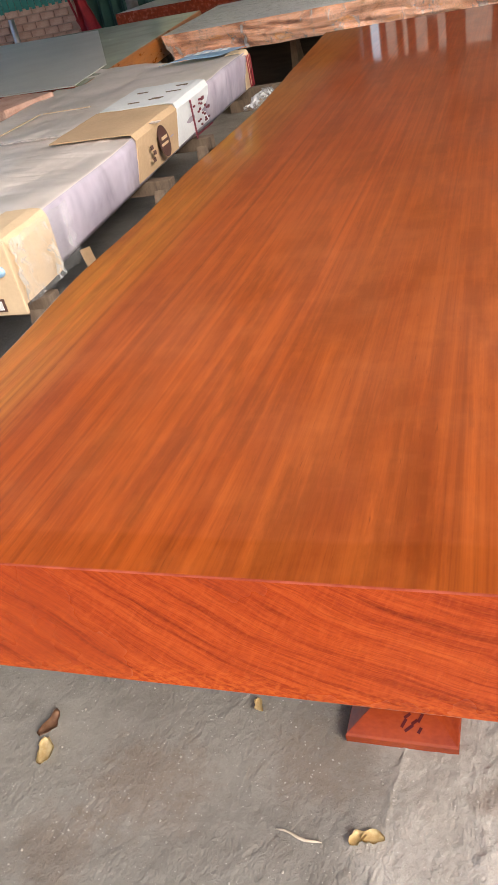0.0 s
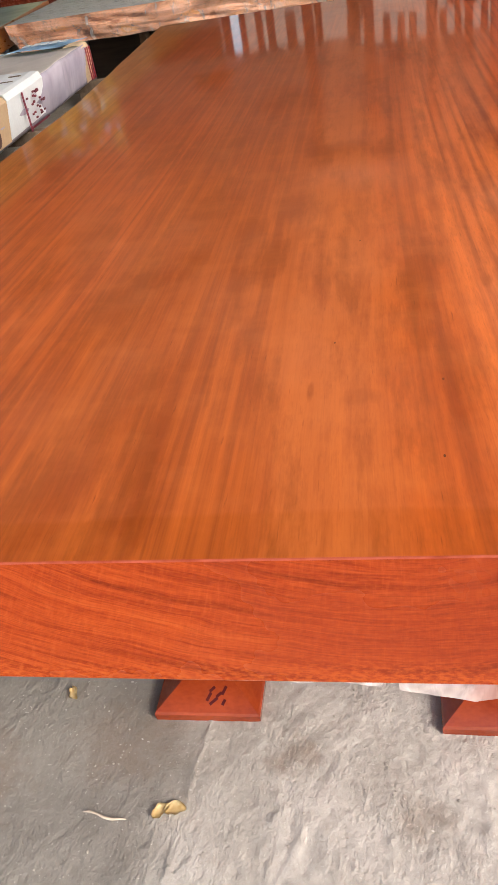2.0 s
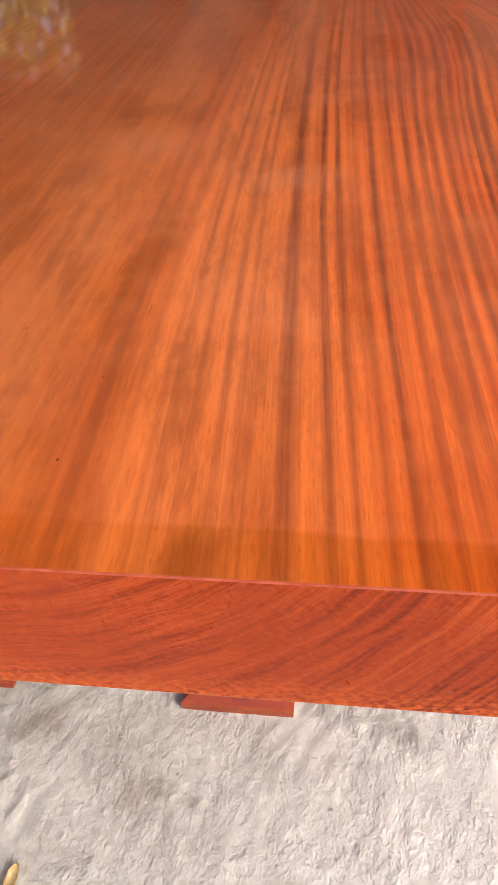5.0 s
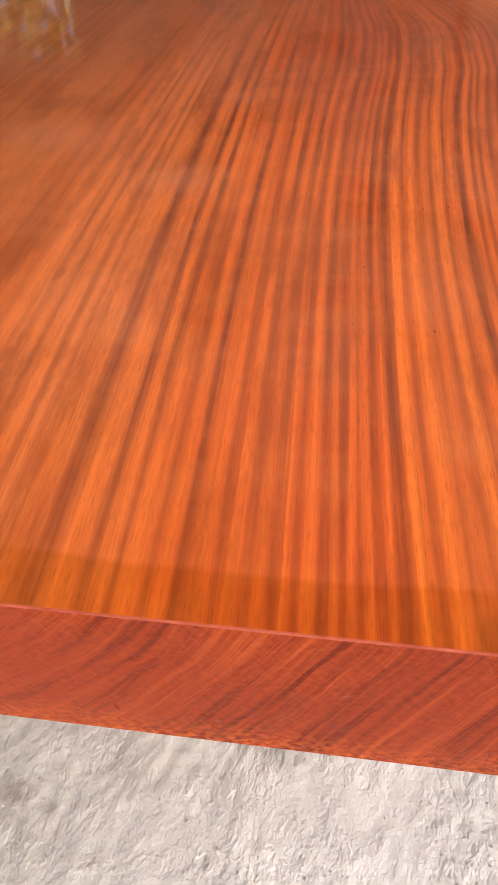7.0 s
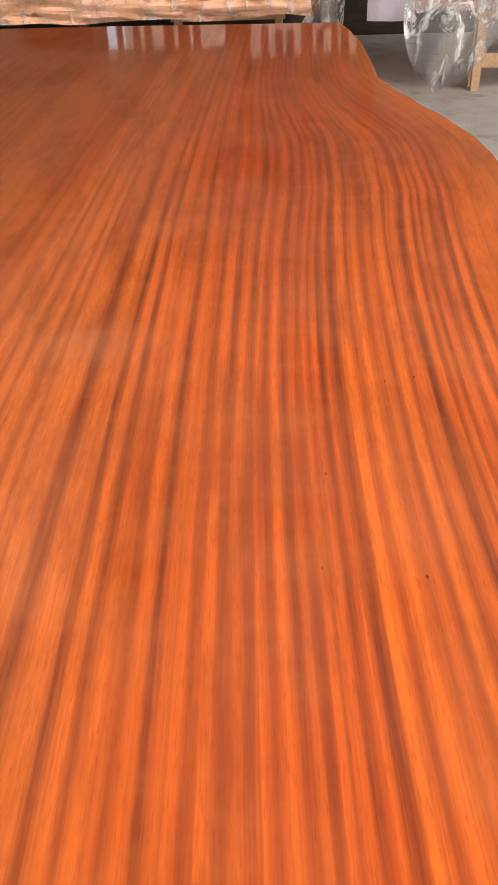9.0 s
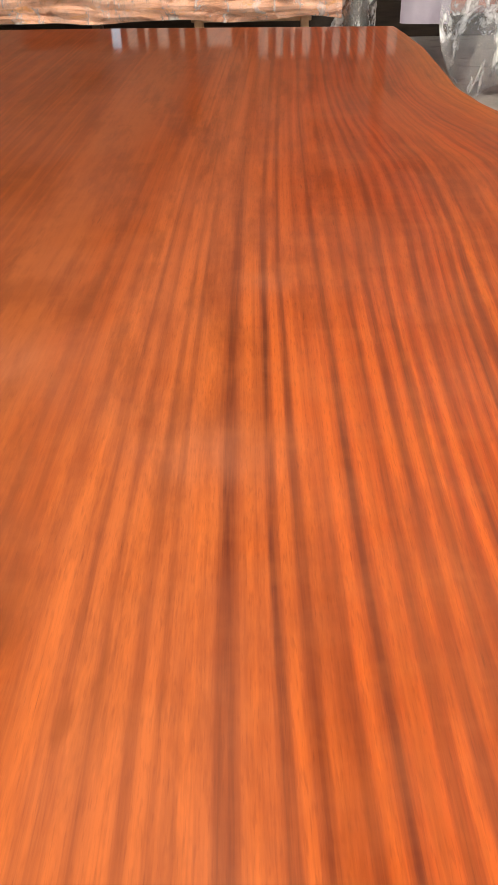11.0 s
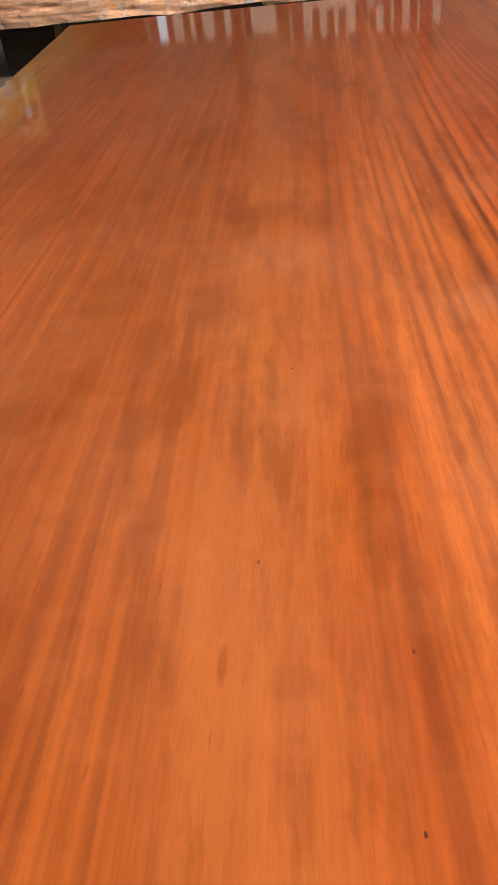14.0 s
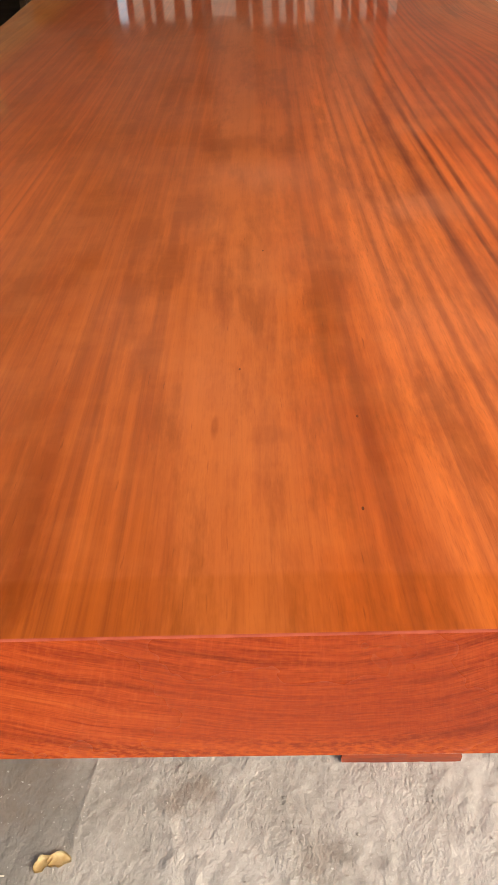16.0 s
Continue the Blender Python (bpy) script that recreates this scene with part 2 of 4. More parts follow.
    n.to(n.scaled(uv, (4.2, 3.0, 1)), vor.inputs["Vector"])
    vor.inputs["Scale"].default_value = 1.0
    colour = n.mix(n.ramp(vor.outputs["Distance"], [(0.010, 0.9), (0.018, 0.0)]), colour, (0.06, 0.010, 0.006))
    # pale sheen painted in, thicker in a few matt spots and absent from a strip along the sawn end
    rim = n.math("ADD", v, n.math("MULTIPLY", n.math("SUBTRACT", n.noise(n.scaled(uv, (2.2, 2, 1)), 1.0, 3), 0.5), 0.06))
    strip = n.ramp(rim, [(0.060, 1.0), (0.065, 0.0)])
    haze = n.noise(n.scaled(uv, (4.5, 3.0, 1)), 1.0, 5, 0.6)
    sheen_and_spots = n.ramp(haze, [(0.34, 0.02), (0.70, 0.17)])
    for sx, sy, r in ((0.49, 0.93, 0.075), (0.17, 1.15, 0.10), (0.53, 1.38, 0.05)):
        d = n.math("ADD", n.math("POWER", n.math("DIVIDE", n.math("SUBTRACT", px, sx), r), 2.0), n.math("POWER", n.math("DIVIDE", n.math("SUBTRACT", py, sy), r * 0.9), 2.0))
        sheen_and_spots = n.math("ADD", sheen_and_spots, n.math("MULTIPLY", n.math("MULTIPLY", n.math("EXPONENT", n.math("MULTIPLY", d, -1.0)), 0.30), haze))
    # painted sheen grows away from the near end, as a reflection would
    sheen_and_spots = n.math("MULTIPLY", sheen_and_spots, n.ramp(v, [(0.05, 0.15), (0.45, 1.0)]))
    sheen_and_spots = n.math("MULTIPLY", sheen_and_spots, n.math("SUBTRACT", 1.0, strip))
    colour = n.mix(sheen_and_spots, colour, (0.67, 0.275, 0.16))
    colour = n.mix(n.math("MULTIPLY", strip, n.ramp(pos, [(at(0.30), 0.4), (at(0.50), 1.0)])), colour, (0.84, 0.79, 0.5), "MULTIPLY")
    # the dimmer far end is shaded in the wood colour here
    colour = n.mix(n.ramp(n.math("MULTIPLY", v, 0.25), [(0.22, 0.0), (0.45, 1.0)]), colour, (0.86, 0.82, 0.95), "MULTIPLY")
    n.b.inputs["IOR"].default_value = 1.5
    # gain that rises across the slab from left to right
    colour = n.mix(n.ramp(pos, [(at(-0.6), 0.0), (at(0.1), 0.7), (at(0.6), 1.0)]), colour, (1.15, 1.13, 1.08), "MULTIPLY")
    n.b.inputs["Coat Weight"].default_value = 0.85
    n.b.inputs["Coat Roughness"].default_value = 0.05
    return n.done(colour, n.ramp(haze, [(0.3, 0.29), (0.7, 0.38)]))


def end_grain():
    """Sawn and lacquered end of the slab: growth rings open upwards, with short ripples near the lower arris."""
    n = Nodes("lacquered_end_grain", 0.25, spec=0.14)
    p = n.coords()
    sep = n.add("SeparateXYZ")
    n.to(p, sep.inputs[0])
    x, z = sep.outputs[0], sep.outputs[2]
    dx, dz = n.math("SUBTRACT", x, 0.27), n.math("SUBTRACT", z, 1.5)
    # the rings rise more steeply towards the striped side
    dx = n.math("ADD", dx, n.math("MULTIPLY", n.math("MAXIMUM", dx, 0.0), 0.6))
    r = n.math("SQRT", n.math("ADD", n.math("MULTIPLY", dx, dx), n.math("MULTIPLY", dz, dz)))
    warp = n.noise(n.scaled(p, (3, 3, 6)), 1.0, 3)
    r = n.math("ADD", r, n.math("MULTIPLY", warp, 0.045))
    angle = n.math("ARCTAN2", dx, n.math("MULTIPLY", dz, -1.0))
    comb = n.add("CombineXYZ")
    n.to(r, comb.inputs[0]), n.to(angle, comb.inputs[1])
    c = comb.outputs[0]
    rings = n.noise(n.scaled(c, (60, 2.0, 1)), 1.0, 5, 0.65)
    fibres = n.noise(n.scaled(c, (420, 16, 1)), 1.0, 3, 0.6)
    cloud = n.noise(p, 4.0, 4)
    colour = n.ramp(rings, [(0.30, (0.20, 0.026, 0.007)), (0.44, (0.30, 0.041, 0.010)), (0.58, (0.35, 0.054, 0.012)), (0.7, (0.40, 0.070, 0.015))])
    colour = n.mix(n.ramp(fibres, [(0.36, 0.32), (0.50, 0.0)]), colour, (0.10, 0.012, 0.005))
    colour = n.mix(n.ramp(fibres, [(0.54, 0.0), (0.7, 0.3)]), colour, (0.52, 0.105, 0.022))
    wave = n.noise(n.scaled(c, (34, 190, 1)), 1.0, 3, 0.6, 0.4)
    colour = n.mix(n.ramp(wave, [(0.34, 0.13), (0.50, 0.0)]), colour, (0.13, 0.016, 0.006))
    colour = n.mix(n.ramp(wave, [(0.54, 0.0), (0.68, 0.13)]), colour, (0.55, 0.115, 0.028))
    colour = n.mix(n.math("MULTIPLY", n.ramp(rings, [(0.38, 0.75), (0.47, 0.0)]), n.ramp(x, [(0.3, 0.25), (0.75, 1.0)])), colour, (0.12, 0.014, 0.005))
    colour = n.mix(n.math("MULTIPLY", n.ramp(rings, [(0.54, 0.0), (0.64, 0.45)]), n.ramp(x, [(0.4, 0.0), (0.8, 1.0)])), colour, (0.60, 0.13, 0.03))
    colour = n.mix(n.ramp(cloud, [(0.42, 0.0), (0.7, 0.4)]), colour, (0.22, 0.026, 0.008))
    # shade on the right half of the end is put into the colour
    colour = n.mix(n.ramp(x, [(0.0, 0.0), (0.7, 1.0)]), colour, (0.74, 0.62, 0.58), "MULTIPLY")
    ripple = n.noise(n.scaled(p, (110, 1, 190), (0, 32, 0)), 1.0, 3)
    low = n.ramp(n.math("ADD", z, n.math("MULTIPLY", warp, 0.05)), [(0.622, 1.0), (0.665, 0.0)])
    colour = n.mix(n.math("MULTIPLY", n.math("MAXIMUM", low, 0.18), n.ramp(ripple, [(0.42, 0.0), (0.62, 0.5)])), colour, (0.56, 0.12, 0.02))
    n.bump(wave, 0.06, 0.002)
    n.bump(fibres, 0.08, 0.002)
    return n.done(colour, n.ramp(cloud, [(0.3, 0.18), (0.7, 0.34)]))


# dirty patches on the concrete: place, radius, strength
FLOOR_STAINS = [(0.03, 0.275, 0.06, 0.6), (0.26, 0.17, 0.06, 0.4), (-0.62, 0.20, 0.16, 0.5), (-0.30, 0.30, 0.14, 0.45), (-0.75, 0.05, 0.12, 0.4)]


def concrete():
    n = Nodes("worn_concrete", 0.85, spec=0.3)
    p = n.coords()
    big = n.noise(p, 0.9, 5, 0.6)
    mid = n.noise(p, 6.0, 6, 0.65)
    fine = n.noise(p, 70, 4, 0.7)
    trowel = n.noise(n.scaled(p, (44, 26, 1), (0, 0, 15)), 1.0, 5, 0.65, 0.4)
    f = n.math("ADD", n.math("MULTIPLY", big, 0.45), n.math("ADD", n.math("MULTIPLY", mid, 0.35), n.math("MULTIPLY", fine, 0.2)))
    colour = n.ramp(f, [(0.36, (0.28, 0.258, 0.232)), (0.5, (0.44, 0.415, 0.385)), (0.64, (0.60, 0.575, 0.54))])
    sep = n.add("SeparateXYZ")
    n.to(p, sep.inputs[0])
    seam = n.math("ADD", n.math("MULTIPLY_ADD", sep.outputs[1], -0.1, sep.outputs[0]), n.math("MULTIPLY", n.math("SUBTRACT", mid, 0.5), 0.10))
    # darker left pour; its tail to the right is dimmer light put into colour
    pour_and_shade = n.ramp(n.math("ADD", seam, 1.0), [(0.75, 0.72), (0.85, 0.22), (1.15, 0.10), (1.35, 0.0)])
    colour = n.mix(pour_and_shade, colour, (0.13, 0.122, 0.108))
    # stronger light on the right is painted into the floor
    colour = n.mix(n.ramp(n.math("MULTIPLY_ADD", seam, 0.5, 0.5), [(0.62, 0.0), (0.85, 0.36)]), colour, (0.70, 0.68, 0.66))
    stain = n.noise(n.scaled(p, (1, 1.4, 1)), 3.2, 4, 0.6)
    colour = n.mix(n.ramp(stain, [(0.56, 0.0), (0.72, 0.6)]), colour, (0.13, 0.115, 0.10))
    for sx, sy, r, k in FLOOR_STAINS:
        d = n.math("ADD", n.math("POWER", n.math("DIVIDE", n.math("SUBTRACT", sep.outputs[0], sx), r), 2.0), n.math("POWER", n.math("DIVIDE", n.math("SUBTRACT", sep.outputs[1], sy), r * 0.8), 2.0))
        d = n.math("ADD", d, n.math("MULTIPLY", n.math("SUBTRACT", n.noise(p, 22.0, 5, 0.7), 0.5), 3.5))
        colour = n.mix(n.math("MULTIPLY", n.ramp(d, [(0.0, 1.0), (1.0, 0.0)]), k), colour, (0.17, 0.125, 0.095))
    colour = n.mix(n.ramp(n.noise(p, 150, 2), [(0.66, 0.0), (0.74, 0.6)]), colour, (0.55, 0.53, 0.5))
    worn_or_lit = n.ramp(n.math("ADD", n.math("MULTIPLY_ADD", sep.outputs[1], -0.25, sep.outputs[0]), 1.0), [(0.74, 0.3), (1.0, 1.0)])
    chips = n.ramp(n.noise(n.scaled(p, (44, 26, 1), (0, 0, 12)), 1.0, 6, 0.62, 0.1), [(0.38, 0.0), (0.50, 0.7), (0.64, 1.0)])
    patchy = n.ramp(n.noise(p, 8.0, 5, 0.65), [(0.42, 0.06), (0.62, 1.0)])
    n.bump(n.math("MULTIPLY", n.math("MULTIPLY", chips, patchy), worn_or_lit), 0.48, 0.0058)
    lip = n.math("ADD", n.math("MULTIPLY_ADD", sep.outputs[1], -0.1, sep.outputs[0]), n.math("MULTIPLY_ADD", n.noise(p, 26.0, 4, 0.6), 0.022, 0.164))
    ridge = n.math("EXPONENT", n.math("MULTIPLY", n.math("POWER", n.math("DIVIDE", lip, 0.0045), 2.0), -1.0))
    n.bump(n.math("MULTIPLY", ridge, n.ramp(n.noise(p, 9.0, 3), [(0.38, 0.15), (0.55, 1.0)])), 0.6, 0.0022)
    n.bump(n.math("MULTIPLY", trowel, n.ramp(n.noise(p, 5.0, 3), [(0.40, 0.15), (0.62, 1.0)])), 0.7, 0.011)
    n.bump(mid, 0.22, 0.02)
    n.bump(fine, 0.5, 0.006)
    return n.done(colour)


def clear_film(name, tint=(0.9, 0.92, 0.94), rough=0.12, body=0.25):
    """Thin crumpled clear plastic: mostly see-through, with a little milky body and painted highlight streaks."""
    n = Nodes(name, rough)
    p = n.coords()
    crease = n.noise(n.scaled(p, (1, 1, 0.22), (0, 9, 0)), 11, 3, 0.6, 0.7)
    fine = n.noise(n.scaled(p, (1, 1, 0.5)), 34, 3, 0.6, 0.8)
    n.bump(crease, 0.7, 0.03)
    n.bump(fine, 0.4, 0.006)
    # opaque pale streaks along the creases are painted highlights
    n.to(n.ramp(n.math("MULTIPLY_ADD", fine, 0.25, n.math("MULTIPLY", crease, 0.75)), [(0.42, body * 0.4), (0.52, body * 0.7), (0.60, min(1.0, body * 1.8)), (0.68, min(1.0, body * 2.8))]), n.b.inputs["Alpha"])
    return n.done(tint)


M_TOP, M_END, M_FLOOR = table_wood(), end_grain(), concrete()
M_RED = plain("lacquered_dark_red_wood", (0.16, 0.022, 0.010), (0.34, 0.055, 0.018), 0.25, 5, (6, 1, 6), relief=0.05)
M_LEG = plain("lacquered_leg_wood", (0.17, 0.022, 0.006), (0.27, 0.043, 0.010), 0.16, 7, (1, 1, 3), relief=0.01)
M_LEG.node_tree.nodes["Principled BSDF"].inputs["Specular IOR Level"].default_value = 0.6
# the pink line of light along sharp edges is put into this colour
M_ARRIS = plain("pink_arris_highlight", (0.23, 0.036, 0.017), (0.38, 0.085, 0.048), 0.6, 30, relief=0.03)
M_ARRIS.node_tree.nodes["Principled BSDF"].inputs["Specular IOR Level"].default_value = 0.15

# pale tone for side bevels: the light they catch, painted on
M_EDGE = plain("pale_edge_highlight", (0.52, 0.26, 0.15), (0.80, 0.58, 0.44), 0.3, 9, relief=0.05)


def burl():
    """Pale pink-orange waney edge with dark swirling marks, sanded smooth."""
    n = Nodes("live_edge_pink_wood", 0.3)
    p = n.coords()
    swirl = n.noise(n.scaled(p, (1.6, 2.0, 5.0)), 1.3, 5, 0.6, 1.6)
    grain = n.noise(n.scaled(p, (2.0, 6, 30)), 1.2, 4, 0.6, 0.8)
    colour = n.ramp(swirl, [(0.30, (0.16, 0.055, 0.03)), (0.40, (0.50, 0.20, 0.10)), (0.47, (0.86, 0.44, 0.26)), (0.56, (0.92, 0.52, 0.36)), (0.64, (0.90, 0.42, 0.14)), (0.74, (0.86, 0.56, 0.42))])
    colour = n.mix(n.ramp(grain, [(0.35, 0.45), (0.5, 0.0)]), colour, (0.42, 0.16, 0.08))
    n.bump(swirl, 0.4, 0.02)
    return n.done(colour)


def foam(name, dark, light, rough):
    """Thin foam sheet with long soft creases."""
    n = Nodes(name, rough)
    p = n.coords()
    n.bump(n.noise(n.scaled(p, (3.4, 1.3, 2.0), (0, 0, 24)), 1.1, 2, 0.5, 0.3), 0.55, 0.07)
    n.bump(n.noise(n.scaled(p, (1, 1, 1.4), (0, 0, 50)), 4, 3, 0.5, 0.3), 0.5, 0.022)
    n.bump(n.noise(n.scaled(p, (1.2, 3.2, 1.2), (0, 0, -20)), 1.6, 2, 0.5, 0.5), 0.6, 0.035)
    return n.done(n.ramp(n.noise(p, 3.0, 4), [(0.35, dark), (0.65, light)]))


# the wrap's flanks are darker and more lilac than its top
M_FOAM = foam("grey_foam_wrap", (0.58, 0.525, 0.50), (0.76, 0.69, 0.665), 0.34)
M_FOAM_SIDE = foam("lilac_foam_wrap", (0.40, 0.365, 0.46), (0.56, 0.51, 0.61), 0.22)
M_CARD = plain("brown_cardboard", (0.48, 0.33, 0.20), (0.60, 0.43, 0.27), 0.8, 4, (1, 1, 1))
M_CARD_PALE = plain("pale_cardboard", (0.58, 0.43, 0.27), (0.70, 0.54, 0.36), 0.75, 4)
M_WHITE = plain("white_printed_card", (0.72, 0.75, 0.79), (0.84, 0.87, 0.90), 0.5, 5)
M_INK = plain("dark_brown_ink", (0.07, 0.03, 0.025), (0.10, 0.045, 0.035), 0.6)
M_STAIN = plain("dark_lacquer_run", (0.05, 0.006, 0.006), (0.09, 0.012, 0.008), 0.2)
M_MAROON = plain("maroon_ink", (0.12, 0.015, 0.03), (0.20, 0.03, 0.05), 0.6)
M_BLUE = plain("blue_print", (0.10, 0.26, 0.52), (0.35, 0.52, 0.70), 0.35, 9)
M_TRESTLE = plain("raw_grey_timber", (0.10, 0.07, 0.05), (0.22, 0.16, 0.115), 0.8, 4, (8, 8, 1))
# shade colour for the blocks added under the stored slabs
M_DARK = plain("shade_black", (0.025, 0.019, 0.016), (0.06, 0.046, 0.038), 0.9, 4, (1, 8, 8))
M_TRESTLE_PALE = plain("raw_pale_timber", (0.46, 0.30, 0.19), (0.60, 0.42, 0.28), 0.75, 4, (8, 1, 8))
M_BARK = burl()
M_GREY = plain("dusty_grey_sheet", (0.50, 0.50, 0.49), (0.66, 0.655, 0.64), 0.4, 2.5)
# the pale green reflection on this slab is put into its colour
M_GLOSS = plain("tabletop_painted_reflection", (0.50, 0.55, 0.46), (0.68, 0.72, 0.62), 0.22, 2, relief=0.02)
M_AMBER = plain("amber_wood_edge", (0.30, 0.10, 0.02), (0.50, 0.20, 0.05), 0.3, 5, (1, 1, 8))
M_GREEN = plain("green_painted_sheet", (0.025, 0.17, 0.15), (0.05, 0.27, 0.24), 0.45, 3)
M_DKGREEN = plain("dark_green_cloth", (0.012, 0.05, 0.045), (0.025, 0.085, 0.075), 0.8, 3)
M_STEEL = plain("galvanised_pipe", (0.45, 0.46, 0.47), (0.65, 0.66, 0.67), 0.35, 8, metal=0.9)
M_CLOTH = plain("crimson_cloth", (0.20, 0.010, 0.02), (0.34, 0.02, 0.035), 0.85, 8)
M_MORTAR = plain("grey_mortar", (0.34, 0.23, 0.19), (0.46, 0.34, 0.29), 0.9)
M_ROOF = plain("dusty_roof_sheet", (0.20, 0.19, 0.175), (0.30, 0.285, 0.26), 0.7, 2)
M_PLASTER = plain("stained_plaster", (0.36, 0.33, 0.28), (0.52, 0.48, 0.42), 0.85, 1.2)
M_RENDER = plain("weathered_render", (0.20, 0.18, 0.155), (0.34, 0.31, 0.27), 0.85, 1.0)
M_HEDGE = plain("hedge_leaves", (0.20, 0.20, 0.02), (0.38, 0.35, 0.05), 0.5, 2.0)
M_BRICK = plain("pale_red_brick", (0.38, 0.20, 0.15), (0.66, 0.46, 0.38), 0.9, 5)
M_LEAF = plain("dry_yellow_leaf", (0.66, 0.48, 0.22), (0.86, 0.74, 0.46), 0.75, 40)
M_LEAF_BROWN = plain("dry_brown_leaf", (0.22, 0.11, 0.06), (0.36, 0.20, 0.12), 0.6, 40)
M_GRIT = plain("pale_grit", (0.20, 0.18, 0.16), (0.42, 0.39, 0.35), 0.9)
M_TWIG = plain("dry_twig", (0.42, 0.36, 0.29), (0.58, 0.51, 0.42), 0.8, 60)
M_FILM = clear_film("clear_wrapping_film", body=0.18)
M_BAG = clear_film("clear_plastic_bag", body=0.40)
M_MILK = clear_film("milky_foam_sheet", (0.80, 0.70, 0.69), 0.3, 0.85)


# ---- building blocks ----
def part(name, bm, material, parent=None, label="", smooth=False):
    """Links a bmesh as one mesh object, under parent if there is one."""
    me = bpy.data.meshes.new(name)
    bm.normal_update()
    bm.to_mesh(me)
    bm.free()
    for m in material if isinstance(material, (list, tuple)) else [material]:
        me.materials.append(m)
    if smooth:
        for p in me.polygons:
            p.use_smooth = True
    ob = new(name, me)
    if parent:
        ob.parent = parent
    if label:
        ob["label"] = label
    return ob


def thing(name, m, label, category, group="", kind=""):
    ob = new(name)
    ob.matrix_world = m
    return tagged(ob, label, category, group, kind)


def brick_shape(bm, lo, hi, bevel=0.0, m=None):
    """An axis-aligned block from corner to corner, with bevelled edges, added to bm."""
    lo, hi = Vector(lo), Vector(hi)
    r = bmesh.ops.create_cube(bm, size=1, matrix=Matrix.Translation((lo + hi) / 2) @ Matrix.Diagonal((*(hi - lo), 1)))
    vs = r["verts"]
    if bevel:
        es = list({e for v in vs for e in v.link_edges})
        r = bmesh.ops.bevel(bm, geom=es, offset=bevel, segments=2, affect="EDGES", profile=0.6)
        vs = list({v for f in r["faces"] for v in f.verts} | {v for v in vs if v.is_valid})
    if m is not None:
        bmesh.ops.transform(bm, matrix=m, verts=vs)
    return bm


def block(lo, hi, bevel=0.004, m=None):
    return brick_shape(bmesh.new(), lo, hi, bevel, m)


def beam(a, b, w, d, bevel=0.003):
    """A bevelled bar of section w x d from a to b."""
    a, b = Vector(a), Vector(b)
    way = b - a
    m = Matrix.Translation((a + b) / 2) @ way.to_track_quat("Z", "Y").to_matrix().to_4x4()
    return block((-w / 2, -d / 2, -way.length / 2), (w / 2, d / 2, way.length / 2), bevel, m)


def grid(nx, ny, at):
    """A sheet of nx x ny cells whose vertices at(s, t) places, s and t from 0 to 1."""
    bm = bmesh.new()
    vs = [[bm.verts.new(at(i / nx, j / ny)) for j in range(ny + 1)] for i in range(nx + 1)]
    for i in range(nx):
        for j in range(ny):
            bm.faces.new((vs[i][j], vs[i + 1][j], vs[i + 1][j + 1], vs[i][j + 1]))
    return bm


def thicken(ob, t, offset=-1.0):
    mod = ob.modifiers.new("thickness", "SOLIDIFY")
    mod.thickness, mod.offset = t, offset
    return ob


def tube(points, r, sides=10):
    """A round bar along points, with closed ends."""
    bm = bmesh.new()
    rings = []
    for k, p in enumerate(points):
        p = Vector(p)
        way = Vector(points[min(k + 1, len(points) - 1)]) - Vector(points[max(k - 1, 0)])
        q = way.to_track_quat("Z", "Y")
        rad = r[k] if isinstance(r, (list, tuple)) else r
        rings.append([bm.verts.new(p + q @ Vector((rad * math.cos(6.28319 * i / sides), rad * math.sin(6.28319 * i / sides), 0))) for i in range(sides)])
    for a, b in zip(rings, rings[1:]):
        for i in range(sides):
            bm.faces.new((a[i], a[(i + 1) % sides], b[(i + 1) % sides], b[i]))
    bm.faces.new(rings[0][::-1])
    bm.faces.new(rings[-1])
    return bm


def smoothstep(a, b, x):
    t = min(1.0, max(0.0, (x - a) / (b - a)))
    return t * t * (3 - 2 * t)


def curve_through(knots, y):
    """Smooth interpolation of (y, x) knots."""
    if y <= knots[0][0]:
        return knots[0][1]
    for (y0, x0), (y1, x1) in zip(knots, knots[1:]):
        if y <= y1:
            k = (y - y0) / (y1 - y0)
            return x0 + (x1 - x0) * (0.5 * k + 0.5 * k * k * (3 - 2 * k))
    return knots[-1][1]


# ---- the shed: floor, walls, roof ----
def floor_height(x, y):
    rough = 0.35 + 0.65 * smoothstep(-0.22, 0.05, x - 0.25 * (y - 0.2))
    h = 0.005 * noise.noise((x * 1.7, y * 1.7, 3.1)) + 0.0012 * noise.noise((x * 7, y * 7, 1.0))
    h += rough * 0.0022 * noise.noise((x * 38 + 2.2 * noise.noise((x * 5, y * 5, 0)), y * 17, 5.0))
    h += rough * 0.0034 * abs(noise.noise((x * 62, y * 34, 8.0)))
    # the low ridge where two pours meet
    seam = x + 0.165 - 0.10 * max(0.0, y - 0.1) - 0.012 * noise.noise((y * 14, 2.0, 0.0))
    return h + 0.006 * math.exp(-(seam / 0.006) ** 2) * (0.4 + 0.6 * noise.noise((y * 9, 7.0, 1.0)))


xs = sorted(set([-9.0 + i * 0.5 for i in range(37)] + [round(-1.3 + i * 0.008, 4) for i in range(351)]))
ys = sorted(set([-9.0 + i * 0.5 for i in range(51)] + [round(-0.5 + i * 0.008, 4) for i in range(176)]))
bm = bmesh.new()
